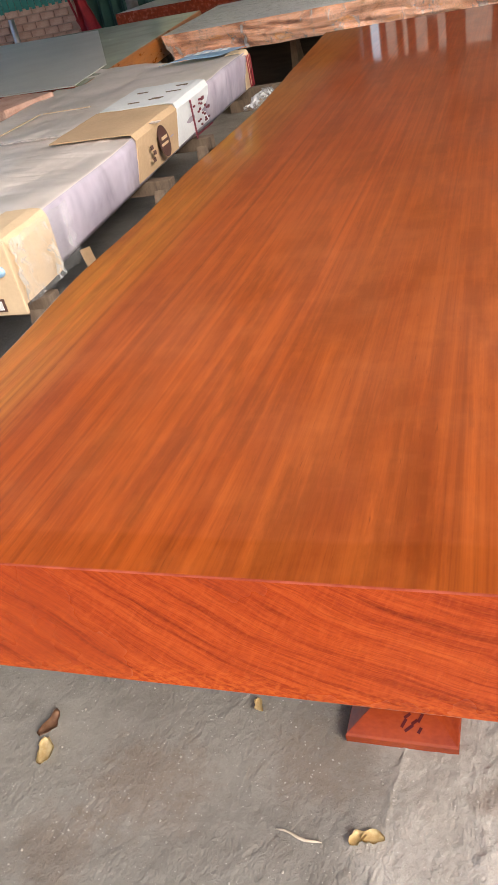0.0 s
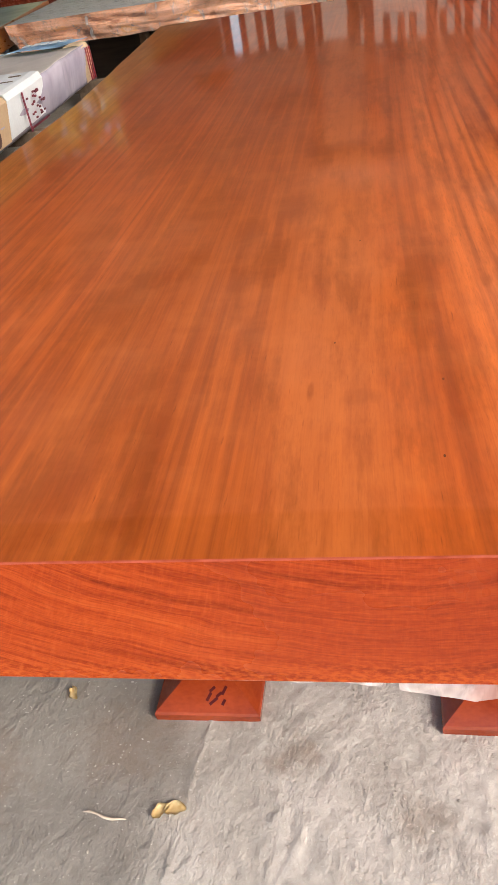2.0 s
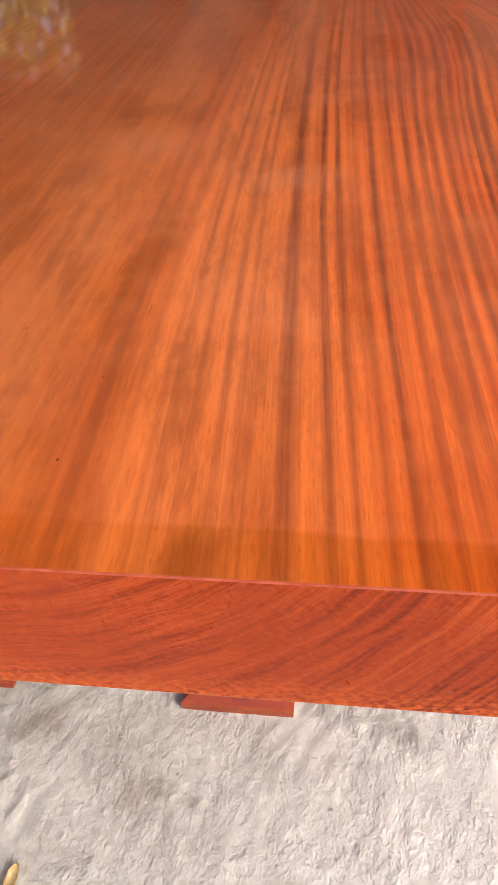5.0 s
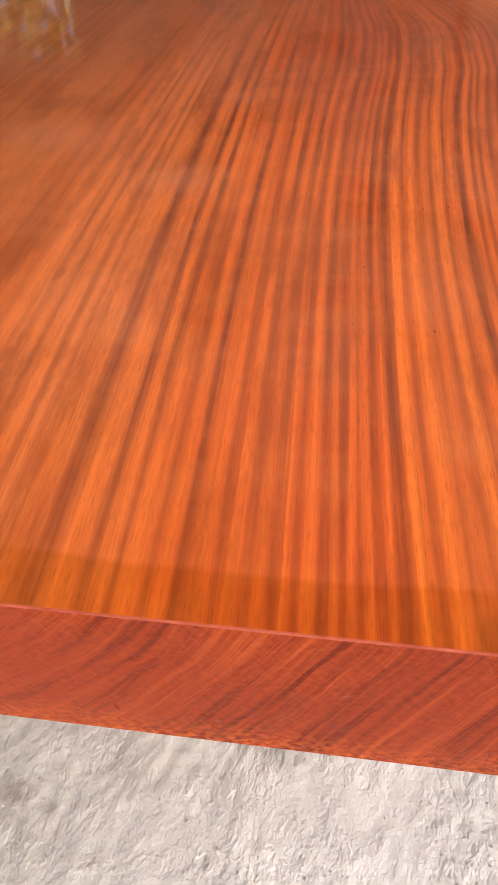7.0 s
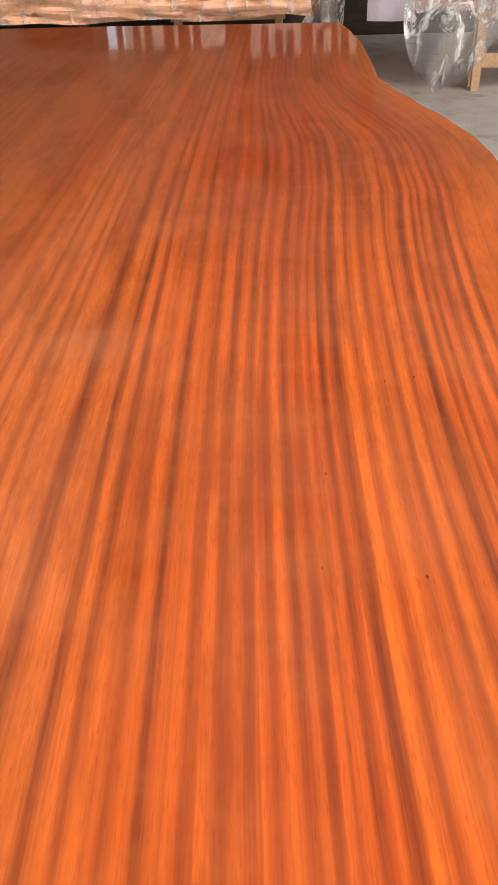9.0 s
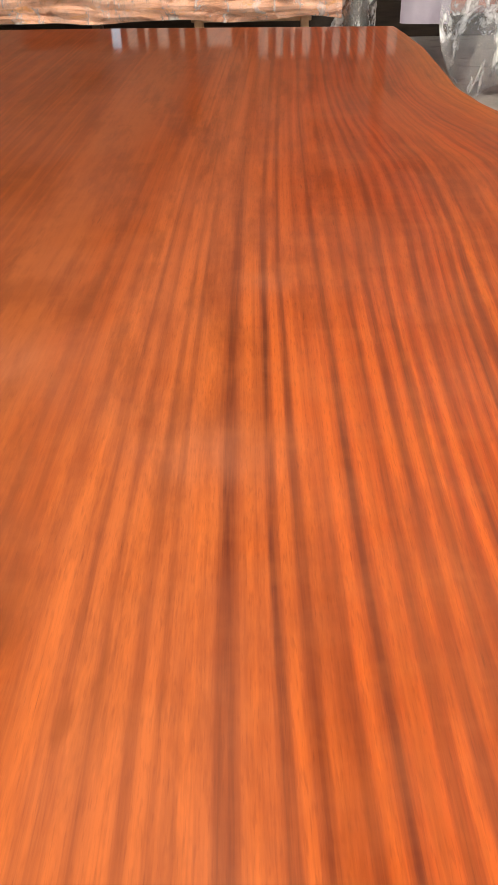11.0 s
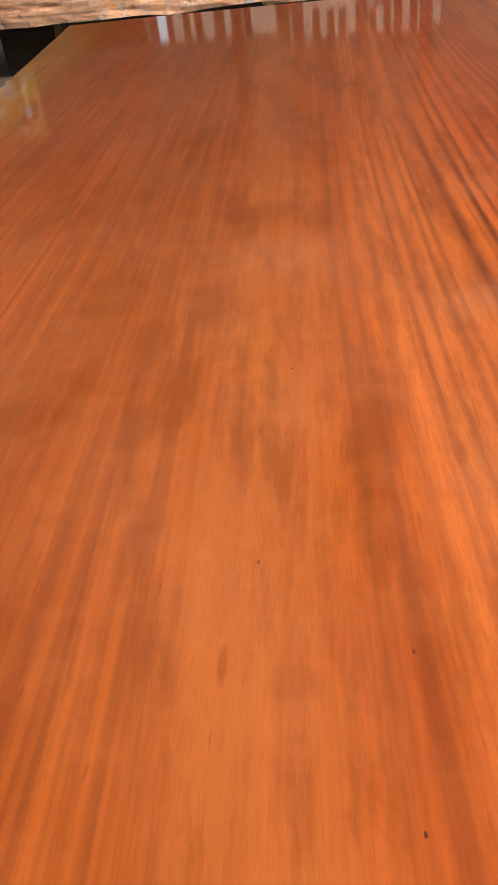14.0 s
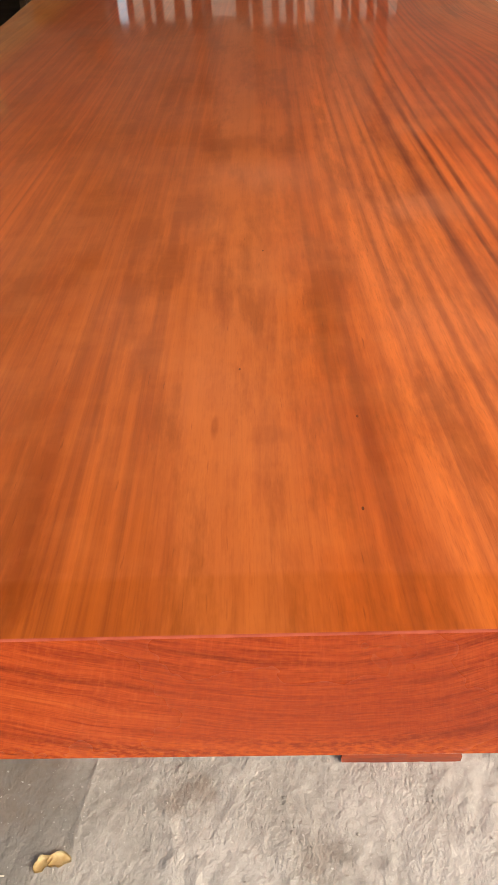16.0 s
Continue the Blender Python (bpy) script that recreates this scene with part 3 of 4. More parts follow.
rows = [[bm.verts.new((x, y, floor_height(x, y) if -1.35 < x < 1.55 and -0.55 < y < 0.95 else 0.0)) for y in ys] for x in xs]
for i in range(len(xs) - 1):
    for j in range(len(ys) - 1):
        bm.faces.new((rows[i][j], rows[i + 1][j], rows[i + 1][j + 1], rows[i][j + 1]))
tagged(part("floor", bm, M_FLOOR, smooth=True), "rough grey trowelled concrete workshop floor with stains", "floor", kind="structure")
tagged(part("ground", block((-80, -80, -0.3), (80, 80, -0.06), 0), M_FLOOR), "bare grey ground outside the workshop", "ground", kind="structure")

# unseen roof; its open rooflights and short front are added to let light in
bm = bmesh.new()
for x0, x1, y0, y1 in ((-9.2, -8.9, -1.0, 15.2), (-8.9, -7.4, -1.0, 5.0), (-8.9, -7.4, 10.8, 15.2), (-7.4, 3.2, -1.0, 15.2), (3.2, 5.2, 7.5, 15.2), (5.2, 9.2, -1.0, 15.2)):
    n = int((x1 - x0) / 0.1)
    for k in range(n):
        w = (x1 - x0) / n
        brick_shape(bm, (x0 + k * w, y0, 4.6 + 0.03 * (k % 2)), (x0 + (k + 1) * w, y1, 4.66 + 0.03 * (k % 2)))
tagged(part("ceiling", bm, M_ROOF), "dusty ribbed metal roof with long openings added for light", "ceiling", kind="structure")
# unseen west wall; its open bands are added to light the stored slabs
bm = bmesh.new()
for lo, hi in (((-9.2, -1.0, -0.05), (-9.0, 2.0, 4.6)), ((-9.2, 2.0, -0.05), (-9.0, 11.3, 1.2)), ((-9.2, 2.0, 4.4), (-9.0, 11.3, 4.6)), ((-9.2, 11.3, -0.05), (-9.0, 15.2, 0.9)), ((-9.2, 11.3, 4.2), (-9.0, 15.2, 4.6))):
    brick_shape(bm, lo, hi)
tagged(part("wall_west", bm, M_PLASTER), "plain unseen plaster side wall with gaps added for light", "wall", kind="structure")
# unseen east wall, opened along its length to add light at the back
bm = bmesh.new()
for lo, hi in (((9.0, 4.0, -0.05), (9.2, 15.2, 0.9)), ((9.0, 4.0, 4.2), (9.2, 15.2, 4.6)), ((9.0, 9.0, 0.9), (9.2, 9.4, 4.2))):
    brick_shape(bm, lo, hi)
# unseen wall beside the open bay, added to keep light off the left
tagged(part("blocking_wall", block((-9.2, -1.2, -0.05), (-1.6, -1.0, 4.6), 0), M_PLASTER), "unseen stained plaster front wall added to block light", "wall", kind="structure")
tagged(part("wall_east", bm, M_PLASTER), "plain unseen plaster side wall with gaps added for light", "wall", kind="structure")


def far_wall():
    bm = bmesh.new()
    holes = [(-8.4, -4.9, 1.2, 4.2), (-2.72, -0.24, 1.55, 2.76), (-0.24, 2.36, 1.55, 2.92)]
    x = -9.0
    for x0, x1, z0, z1 in holes:
        for lo, hi in (((x, 15, -0.05), (x0, 15.2, 4.6)), ((x0, 15, -0.05), (x1, 15.2, z0)), ((x0, 15, z1), (x1, 15.2, 4.6))):
            brick_shape(bm, lo, hi)
        x = x1
    brick_shape(bm, (x, 15, -0.05), (9.0, 15.2, 4.6))
    return tagged(part("wall_north", bm, M_PLASTER), "stained plaster end wall with barred window openings", "wall", kind="structure")


far_wall()

# upright dark boards of the long window: left edge, right edge, lower end
BOARDS = [(-2.69, -2.53, 1.55), (-2.37, -2.26, 1.55), (-2.08, -1.96, 1.55), (-1.88, -1.74, 1.9), (-1.54, -1.36, 2.2), (-1.02, -0.89, 1.55), (-0.46, -0.24, 2.35), (-0.16, -0.08, 2.45), (0.16, 0.29, 2.45), (0.41, 0.54, 2.5),
          (0.61, 0.74, 2.5), (0.90, 1.02, 1.55), (1.12, 1.25, 2.5), (1.38, 1.50, 2.5), (1.55, 1.69, 2.5), (1.82, 1.94, 2.5)]


def barred_window():
    """A long low opening with upright dark red boards, most of which hang from its head."""
    bm = bmesh.new()
    for lo, hi in (((-2.72, 15.02, 1.50), (2.36, 15.14, 1.55)), ((-2.72, 15.02, 2.74), (-0.24, 15.14, 2.80)), ((-0.24, 15.02, 2.90), (2.36, 15.14, 2.95))):
        brick_shape(bm, lo, hi)
    w = tagged(part("window_1", bm, M_RED), "long window opening with upright timber boards", "window", kind="structure")
    for k, (x0, x1, z0) in enumerate(BOARDS):
        part("board", block((x0, 15.05 + 0.006 * (k % 3), z0), (x1, 15.10 + 0.006 * (k % 3), 2.90 if x0 > -0.2 else 2.74), 0.004), M_RED, w)
    return w


barred_window()
# unseen wall added so the window gaps mirror a middle tone
tagged(part("wall_3", block((-3.0, 19.0, -0.06), (6.5, 19.3, 6.0), 0), M_RENDER), "unseen stained plaster wall added behind the window gaps", "wall", kind="structure")
tagged(part("wall_panel", block((-4.0, 14.94, 2.25), (-2.74, 14.99, 2.72), 0.006), M_RED), "dark red timber panel fixed to the wall", "panel")
batten = tagged(part("wall_batten", block((-0.06, -0.02, -0.19), (0.06, 0.02, 0.19), 0.004), M_RED), "short dark red batten fixed to the wall", "batten", "battens on the wall")
batten.matrix_world = pose(-3.24, 14.97, 3.12)
for x, z in ((-2.97, 3.10), (-2.80, 3.06), (0.35, 3.12), (0.52, 3.06), (1.35, 3.16), (1.62, 3.12)):
    copy_thing(batten, pose(x, 14.97, z))

# dark red timber posts that carry the roof before the end wall
post = tagged(part("timber_post", block((-0.09, -0.09, 0), (0.09, 0.09, 4.58), 0.008), M_RED), "dark red timber roof post standing on concrete", "post", "roof posts")
post.matrix_world = pose(-1.04, 14.0, 0)
for x in (-0.06, 0.95, 1.96):
    copy_thing(post, pose(x, 14.0, 0))
# planks leant against the end wall
plank = tagged(part("leaning_plank", block((-0.11, -0.02, 0), (0.11, 0.02, 2.5), 0.004), M_RED), "rough dark red plank leaning on the wall", "plank", "planks against the wall")
plank.matrix_world = pose(1.35, 14.72, 0.0, -6)
for k, x in enumerate((1.62, 1.9, 2.35, 2.6, 2.9, -0.35, -0.1)):
    copy_thing(plank, pose(x, 14.72, 0.0, -6 - 0.3 * (k % 3), 0.6 * (k % 2)))


def leaf_bank():
    """Greenery outside the side opening: many small leaf blades in an uneven bank."""
    rnd = random.Random(4)
    bm = bmesh.new()
    for k in range(26000):
        c = Vector((rnd.uniform(-17, -4.5), 22.0 + rnd.uniform(0, 1.6), rnd.uniform(0.0, 1.0) ** 0.8 * (9.0 + 0.8 * math.sin(k))))
        m = Matrix.Translation(c) @ Euler((rnd.uniform(-1, 1), rnd.uniform(-1, 1), rnd.uniform(0, 6.3))).to_matrix().to_4x4()
        s = rnd.uniform(0.10, 0.24)
        vs = [bm.verts.new(m @ Vector(p)) for p in ((-s, 0, 0), (0, 0.4 * s, 0.1 * s), (s, 0, 0), (0, -0.4 * s, 0.1 * s))]
        bm.faces.new(vs)
    return tagged(part("hedge", bm, M_HEDGE), "sunlit yellow-green leafy hedge outside the opening", "hedge", kind="stuff")


leaf_bank()


# ---- brick partition with green sheet above ----
def partition():
    wall = tagged(part("wall_1", block((-9.0, 11.06, 0), (-5.95, 11.2, 0.94), 0), M_MORTAR), "low brick wall in mortar", "wall", kind="structure")
    sheet = bmesh.new()
    for k in range(60):
        x = -9.0 + k * 0.055
        brick_shape(sheet, (x, 11.02 + 0.02 * (k % 2), 0.86), (x + 0.055, 11.035 + 0.02 * (k % 2), 4.55))
    tagged(part("wall_2", sheet, M_GREEN), "dark green corrugated metal sheeting", "wall", kind="structure")
    return wall


brick_wall = partition()


# ---- the slab table ----
TOP, THICK, LONG = 0.78, 0.189, 3.86
LEFT = [(0.0, -0.80), (0.5, -0.81), (0.85, -0.832), (1.2, -0.822), (1.55, -0.838), (2.2, -0.822), (2.6, -0.84), (3.0, -0.862), (3.5, -0.885), (3.9, -0.905)]
RIGHT = [(0.0, 1.17), (0.5, 1.19), (0.95, 1.207), (1.27, 1.222), (1.46, 1.220), (1.56, 1.236), (1.72, 1.249), (1.85, 1.250), (2.0, 1.237), (2.2, 1.194), (2.4, 1.132), (2.6, 1.078), (2.75, 1.050), (2.9, 1.048), (3.37, 1.037), (3.6, 1.012), (3.9, 0.975)]


def slab_table():
    table = thing("slab_table", pose(0, 0, 0), "huge reddish lacquered hardwood slab table with live edges", "table")
    ny, nx = 120, 64
    bm = bmesh.new()
    uvl = bm.loops.layers.uv.new("grain")

    def far(x):
        return 3.90 - 0.065 * smoothstep(-0.9, 1.0, x) - 0.03 * max(0.0, x)

    def place(s, t, z):
        # s across, t along; the ends are sawn, the far one a little askew
        y = t * LONG
        l, r = curve_through(LEFT, y), curve_through(RIGHT, y)
        x = l + (r - l) * s
        y = t * far(x)
        return Vector((x, y, z))

    def grain(p):
        x, y = p.x, p.y
        e = curve_through(RIGHT, y)
        u = x + (1.235 - e) * smoothstep(0.55, 1.05, x) * smoothstep(1.5, 2.2, y)
        # the grain leans over to the plain side, less and less towards the far end, and bulges out with the live edge
        lean = 1.1 - 2.5 * min(y, 2.5) + 0.5 * min(y, 2.5) ** 2
        drift = 0.012 * smoothstep(-0.20, 0.0, x) + 0.021 * smoothstep(0.15, 0.5, x) - 0.008 * smoothstep(0.55, 0.86, x)
        if x < -0.22:
            drift -= 0.014 * smoothstep(-0.22, -0.30, x) * smoothstep(-0.8, -0.55, x)
        bulge = 0.045 * smoothstep(0.55, 0.86, x) + 0.02 * smoothstep(0.9, 1.05, x)
        u -= drift * lean + bulge * min(1.0, max(0.0, (y - 0.5) / 1.1) ** 2)
        return u, y

    top = [[bm.verts.new(place(i / nx, j / ny, TOP)) for j in range(ny + 1)] for i in range(nx + 1)]
    for i in range(nx):
        for j in range(ny):
            bm.faces.new((top[i][j], top[i + 1][j], top[i + 1][j + 1], top[i][j + 1]))
    low = [[bm.verts.new(place(i / nx, j / ny, TOP - THICK)) for j in range(ny + 1)] for i in range(nx + 1)]
    for i in range(nx):
        for j in range(ny):
            bm.faces.new((low[i][j], low[i][j + 1], low[i + 1][j + 1], low[i + 1][j]))
    for i in range(nx):
        f = bm.faces.new((low[i][0], low[i + 1][0], top[i + 1][0], top[i][0]))
        f.material_index = 1
        f = bm.faces.new((top[i][ny], top[i + 1][ny], low[i + 1][ny], low[i][ny]))
        f.material_index = 1
    for j in range(ny):
        bm.faces.new((top[0][j], top[0][j + 1], low[0][j + 1], low[0][j]))
        bm.faces.new((low[nx][j], low[nx][j + 1], top[nx][j + 1], top[nx][j]))
    bm.normal_update()
    rim = [e for e in bm.edges if len(e.link_faces) == 2 and e.calc_face_angle(0) > 0.8]
    ends = [e for e in rim if abs(e.verts[0].co.y - e.verts[1].co.y) < 0.004]
    bmesh.ops.bevel(bm, geom=[e for e in rim if e not in ends], offset=0.006, segments=3, affect="EDGES", profile=0.5)
    bm.normal_update()
    ends = [e for e in bm.edges if e.is_valid and len(e.link_faces) == 2 and e.calc_face_angle(0) > 0.8 and abs(e.verts[0].co.y - e.verts[1].co.y) < 0.004]
    bmesh.ops.bevel(bm, geom=ends, offset=0.0019, segments=2, affect="EDGES", profile=0.5)
    bm.normal_update()
    # upper bevels get the painted highlights: pale on the sides, pink on the ends
    for f in bm.faces:
        if 0.25 < f.normal.z < 0.95:
            f.material_index = 3 if abs(f.normal.x) > abs(f.normal.y) else 2
        for lp in f.loops:
            lp[uvl].uv = grain(lp.vert.co)
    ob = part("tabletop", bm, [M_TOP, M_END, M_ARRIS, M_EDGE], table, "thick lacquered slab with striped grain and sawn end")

    def leg(x, y):
        b = bmesh.new()
        # square plinth, pyramid foot, slim neck and a flaring head
        prof = [(0.0, 0.105), (0.018, 0.106), (0.023, 0.103), (0.066, 0.038), (0.10, 0.034), (0.47, 0.045), (0.56, 0.09), (TOP - THICK - 0.001, 0.095)]
        rings = [[b.verts.new((x + sx * w, y + sy * w, z)) for sx, sy in ((-1, -1), (1, -1), (1, 1), (-1, 1))] for z, w in prof]
        for a, c in zip(rings, rings[1:]):
            for k in range(4):
                b.faces.new((a[k], a[(k + 1) % 4], c[(k + 1) % 4], c[k]))
        b.faces.new(rings[0][::-1]), b.faces.new(rings[-1])
        # the bevels take the arris colour as painted edge highlights
        worn_or_lit = bmesh.ops.bevel(b, geom=[e for e in b.edges if e.calc_face_angle(0) > 0.5], offset=0.0022, segments=1, affect="EDGES")
        for f in worn_or_lit["faces"]:
            f.material_index = 1
        return part("leg", b, [M_LEG, M_ARRIS], table, "dark red lacquered leg with a pyramid foot")

    legs = [leg(x, y) for x, y in ((-0.146, 0.452), (0.406, 0.437), (-0.146, 3.4), (0.406, 3.4))]
    # dark brushed strokes on the slope of one foot
    slope = math.atan2(0.043, 0.065)
    for k, (dx, up, w) in enumerate(((0.004, 0.030, 0.018), (0.024, 0.034, 0.014), (0.034, 0.042, 0.018), (0.014, 0.022, 0.020), (0.034, 0.020, 0.012), (0.010, 0.044, 0.014))):
        m = Matrix.Translation((-0.146 + dx, 0.452 - 0.103 + up * math.cos(slope), 0.0235 + up * math.sin(slope))) @ Euler((slope, 0, 0)).to_matrix().to_4x4() @ Euler((0, 0, 0.9 + 0.2 * (-1) ** k)).to_matrix().to_4x4()
        part("stroke", block((-w / 2, -0.0028, -0.0005), (w / 2, 0.0028, 0.0008), 0, m), M_STAIN, legs[0])
    return table


slab_table()


# ---- slabs stored on trestles ----
def quad_block(corners, z0, z1, inset=0.0, n=(10, 24), lump=0.0, seed=1.0, bevel=0.02):
    """A slab on four corners (near left, near right, far right, far left), its lower rim drawn in by inset, gently lumpy."""
    c = [Vector((*p, 0)) for p in corners]
    mid = sum(c, Vector()) / 4
    bm = bmesh.new()

    def at(s, t, z, k):
        p = (c[0] * (1 - s) + c[1] * s) * (1 - t) + (c[3] * (1 - s) + c[2] * s) * t
        p = p + (mid - p).normalized() * k
        w = lump * (noise.noise((p.x * 3.1, p.y * 3.1, z * 5 + seed)) + 0.6 * abs(noise.noise((p.x * 9 + p.y * 5, p.y * 4 - p.x * 3, z * 9 + seed))))
        return Vector((p.x + w, p.y + w, z + w))

    levels = [(z1, bevel), (z1 - bevel, 0.0), ((z0 + z1) / 2, inset * 0.3), (z0 + bevel, inset), (z0, inset + bevel)]
    nx, ny = n
    ring = [(i / nx, 0.0) for i in range(nx)] + [(1.0, j / ny) for j in range(ny)] + [(1 - i / nx, 1.0) for i in range(nx)] + [(0.0, 1 - j / ny) for j in range(ny)]
    loops = [[bm.verts.new(at(s, t, z, k)) for s, t in ring] for z, k in levels]
    for a, b in zip(loops, loops[1:]):
        for i in range(len(ring)):
            f = bm.faces.new((a[i], b[i], b[(i + 1) % len(ring)], a[(i + 1) % len(ring)]))
            f.material_index = 1
    inner = {(i, j): bm.verts.new(at(i / nx, j / ny, z1, 0.0)) for i in range(1, nx) for j in range(1, ny)}
    for k, (s, t) in enumerate(ring):
        inner[round(s * nx), round(t * ny)] = loops[0][k]
    for i in range(nx):
        for j in range(ny):
            bm.faces.new((inner[i, j], inner[i + 1, j], inner[i + 1, j + 1], inner[i, j + 1]))
    bm.faces.new(loops[-1][::-1])
    return bm


def trestle(x0, x1, y, top, label, material, group="trestles", tail=0.0):
    """A saw-horse: one beam along x, two pairs of splayed legs, a tie at each pair."""
    t = thing("trestle", pose(0, 0, 0), label, "trestle", group)
    part("beam", block((x0 - tail, y - 0.03, top - 0.06), (x1 + tail, y + 0.03, top), 0.005), material, t)
    for x in (x0 + 0.05, x1 - 0.05):
        for sy in (-1, 1):
            part("leg", beam((x, y + sy * 0.03, top - 0.04), (x + 0.02, y + sy * 0.2, 0.0), 0.055, 0.035), material, t)
        part("tie", beam((x + 0.01, y - 0.13, 0.17), (x + 0.01, y + 0.13, 0.17), 0.03, 0.05), material, t)
    return t


def sheet_over(path, y0, y1, lift, n=18, wob=0.003, skew=0.0, seed=0.0):
    """A flexible sheet that follows a path of (x, z) points between y0 and y1."""
    pts = [Vector((x, 0, z)) for x, z in path]
    lens = [0.0]
    for a, b in zip(pts, pts[1:]):
        lens.append(lens[-1] + (b - a).length)

    def at(s, t):
        d = s * lens[-1]
        for k in range(len(pts) - 1):
            if d <= lens[k + 1] + 1e-9:
                p = pts[k].lerp(pts[k + 1], (d - lens[k]) / (lens[k + 1] - lens[k]))
                break
        y = y0 + (y1 - y0) * t + skew * s
        return Vector((p.x + edge_x(y), y, p.z + lift + wob * noise.noise((s * 7 + seed, t * 5, seed))))

    return grid(n, 8, at)


def edge_x(y):
    """The right flank of the wrapped slab."""
    return -1.36 - 0.037 * (y - 1.33)


def wrapped_slab():
    w = thing("wrapped_slab", pose(0, 0, 0), "thick slab wrapped in grey foam sheet and cardboard on trestles", "wrapped slab")
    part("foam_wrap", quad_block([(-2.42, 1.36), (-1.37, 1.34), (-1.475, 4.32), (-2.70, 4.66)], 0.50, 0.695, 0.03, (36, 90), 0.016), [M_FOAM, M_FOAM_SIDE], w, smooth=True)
    over = lambda reach, drop: [(-reach, 0.70), (-0.03, 0.703), (-0.004, 0.695), (0.004, 0.67), (-0.008, 0.60), (-0.022, 0.70 - drop)]
    a = thicken(part("carton", sheet_over(over(0.42, 0.19), 2.50, 3.02, 0.016, skew=-0.06, seed=1.0), M_CARD, w, "brown printed carton folded over the edge"), 0.004)
    bm = bmesh.new()
    bmesh.ops.create_circle(bm, cap_ends=True, segments=32, radius=1)
    bmesh.ops.transform(bm, matrix=Matrix.Translation((edge_x(2.72) + 0.010, 2.73, 0.618)) @ Euler((0, radians(83), 0)).to_matrix().to_4x4() @ Matrix.Diagonal((0.066, 0.058, 1, 1)), verts=bm.verts)
    oval = part("oval_mark", bm, M_INK, a, "dark brown printed oval")
    for dz, half in ((0.014, 0.030), (-0.012, 0.038)):
        bm = bmesh.new()
        brick_shape(bm, (edge_x(2.72) + 0.0102 + 0.12 * dz, 2.73 - half, 0.618 + dz - 0.006), (edge_x(2.72) + 0.0135 + 0.12 * dz, 2.73 + half, 0.618 + dz + 0.006))
        part("bar", bm, M_CARD_PALE, oval)
    bm = bmesh.new()
    for k, (y, z) in enumerate(((2.58, 0.63), (2.58, 0.58), (2.60, 0.605))):
        brick_shape(bm, (edge_x(y) + 0.008, y - 0.012, z - 0.008), (edge_x(y) + 0.0115, y + 0.012, z + 0.008))
    part("print", bm, M_INK, a)
    b = thicken(part("carton", sheet_over(over(0.40, 0.19), 3.02, 3.52, 0.020, skew=-0.05, seed=4.0), M_WHITE, w, "white printed carton folded over the edge"), 0.004)
    bm = bmesh.new()
    rnd = random.Random(3)
    brick_shape(bm, (edge_x(3.15) + 0.010, 3.145, 0.515), (edge_x(3.15) + 0.014, 3.158, 0.69))
    brick_shape(bm, (edge_x(3.3) + 0.004, 3.16, 0.520), (edge_x(3.3) + 0.009, 3.42, 0.527))
    for k in range(26):
        y, z = rnd.uniform(3.2, 3.42), rnd.uniform(0.55, 0.67)
        brick_shape(bm, (edge_x(y) + 0.006, y - 0.009, z - 0.004), (edge_x(y) + 0.011, y + 0.009, z + 0.004))
    part("print", bm, M_MAROON, b, "maroon print on white card")
    bm = bmesh.new()
    for k in range(9):
        x, y = rnd.uniform(-1.75, -1.5), rnd.uniform(3.08, 3.4)
        brick_shape(bm, (x - 0.03, y - 0.004, 0.722), (x + 0.03, y + 0.004, 0.7255))
    part("print", bm, M_TRESTLE, b)
    c = thicken(part("carton", sheet_over([(-0.12, 0.70), (-0.02, 0.703), (0.014, 0.695), (0.024, 0.67), (0.024, 0.60), (0.020, 0.495)], 1.325, 1.60, 0.018, seed=7.0), M_CARD_PALE, w, "pale carton wrapped round the near corner"), 0.004)
    part("carton", block((-1.90, 1.312, 0.490), (-1.330, 1.326, 0.716), 0.004), M_CARD_PALE, w, "pale carton over the sawn end")
    bm = bmesh.new()
    brick_shape(bm, (-1.50, 1.3075, 0.505), (-1.395, 1.3105, 0.545))
    part("print", bm, M_INK, c)
    bm = bmesh.new()
    brick_shape(bm, (-1.492, 1.3055, 0.511), (-1.403, 1.3085, 0.539))
    part("label_field", bm, M_WHITE, c)
    bm = bmesh.new()
    bmesh.ops.create_uvsphere(bm, u_segments=14, v_segments=8, radius=0.022, matrix=Matrix.Translation((-1.375, 1.309, 0.63)) @ Matrix.Diagonal((1, 0.5, 0.8, 1)))
    part("tape_wad", bm, M_BLUE, c, "blue tape wad", smooth=True)
    film = grid(14, 10, lambda s, t: Vector((edge_x(1.4) + 0.040 + 0.026 * noise.noise((s * 6, t * 9, 2)), 1.33 + 0.36 * s, 0.71 - 0.2 * t + 0.01 * noise.noise((s * 9, t * 4, 6)))))
    part("tape", film, M_FILM, w, "crumpled clear tape", smooth=True)
    # torn strip of cardboard that hangs below the corner
    part("torn_strip", thicken_mesh(grid(6, 3, lambda s, t: Vector((-1.36 + 0.025 * t + 0.03 * s * s, 1.74 + 0.03 * t + 0.02 * s, 0.52 - 0.14 * s)))), M_CARD, w)
    # striped corner piece at the far end
    d = thicken(part("carton", sheet_over([(-0.10, 0.70), (-0.02, 0.703), (0.006, 0.69), (0.006, 0.60), (-0.004, 0.5)], 4.20, 4.335, 0.014, seed=9.0), M_CARD_PALE, w, "striped carton corner"), 0.004)
    bm = bmesh.new()
    for k in range(3):
        y = 4.225 + 0.038 * k
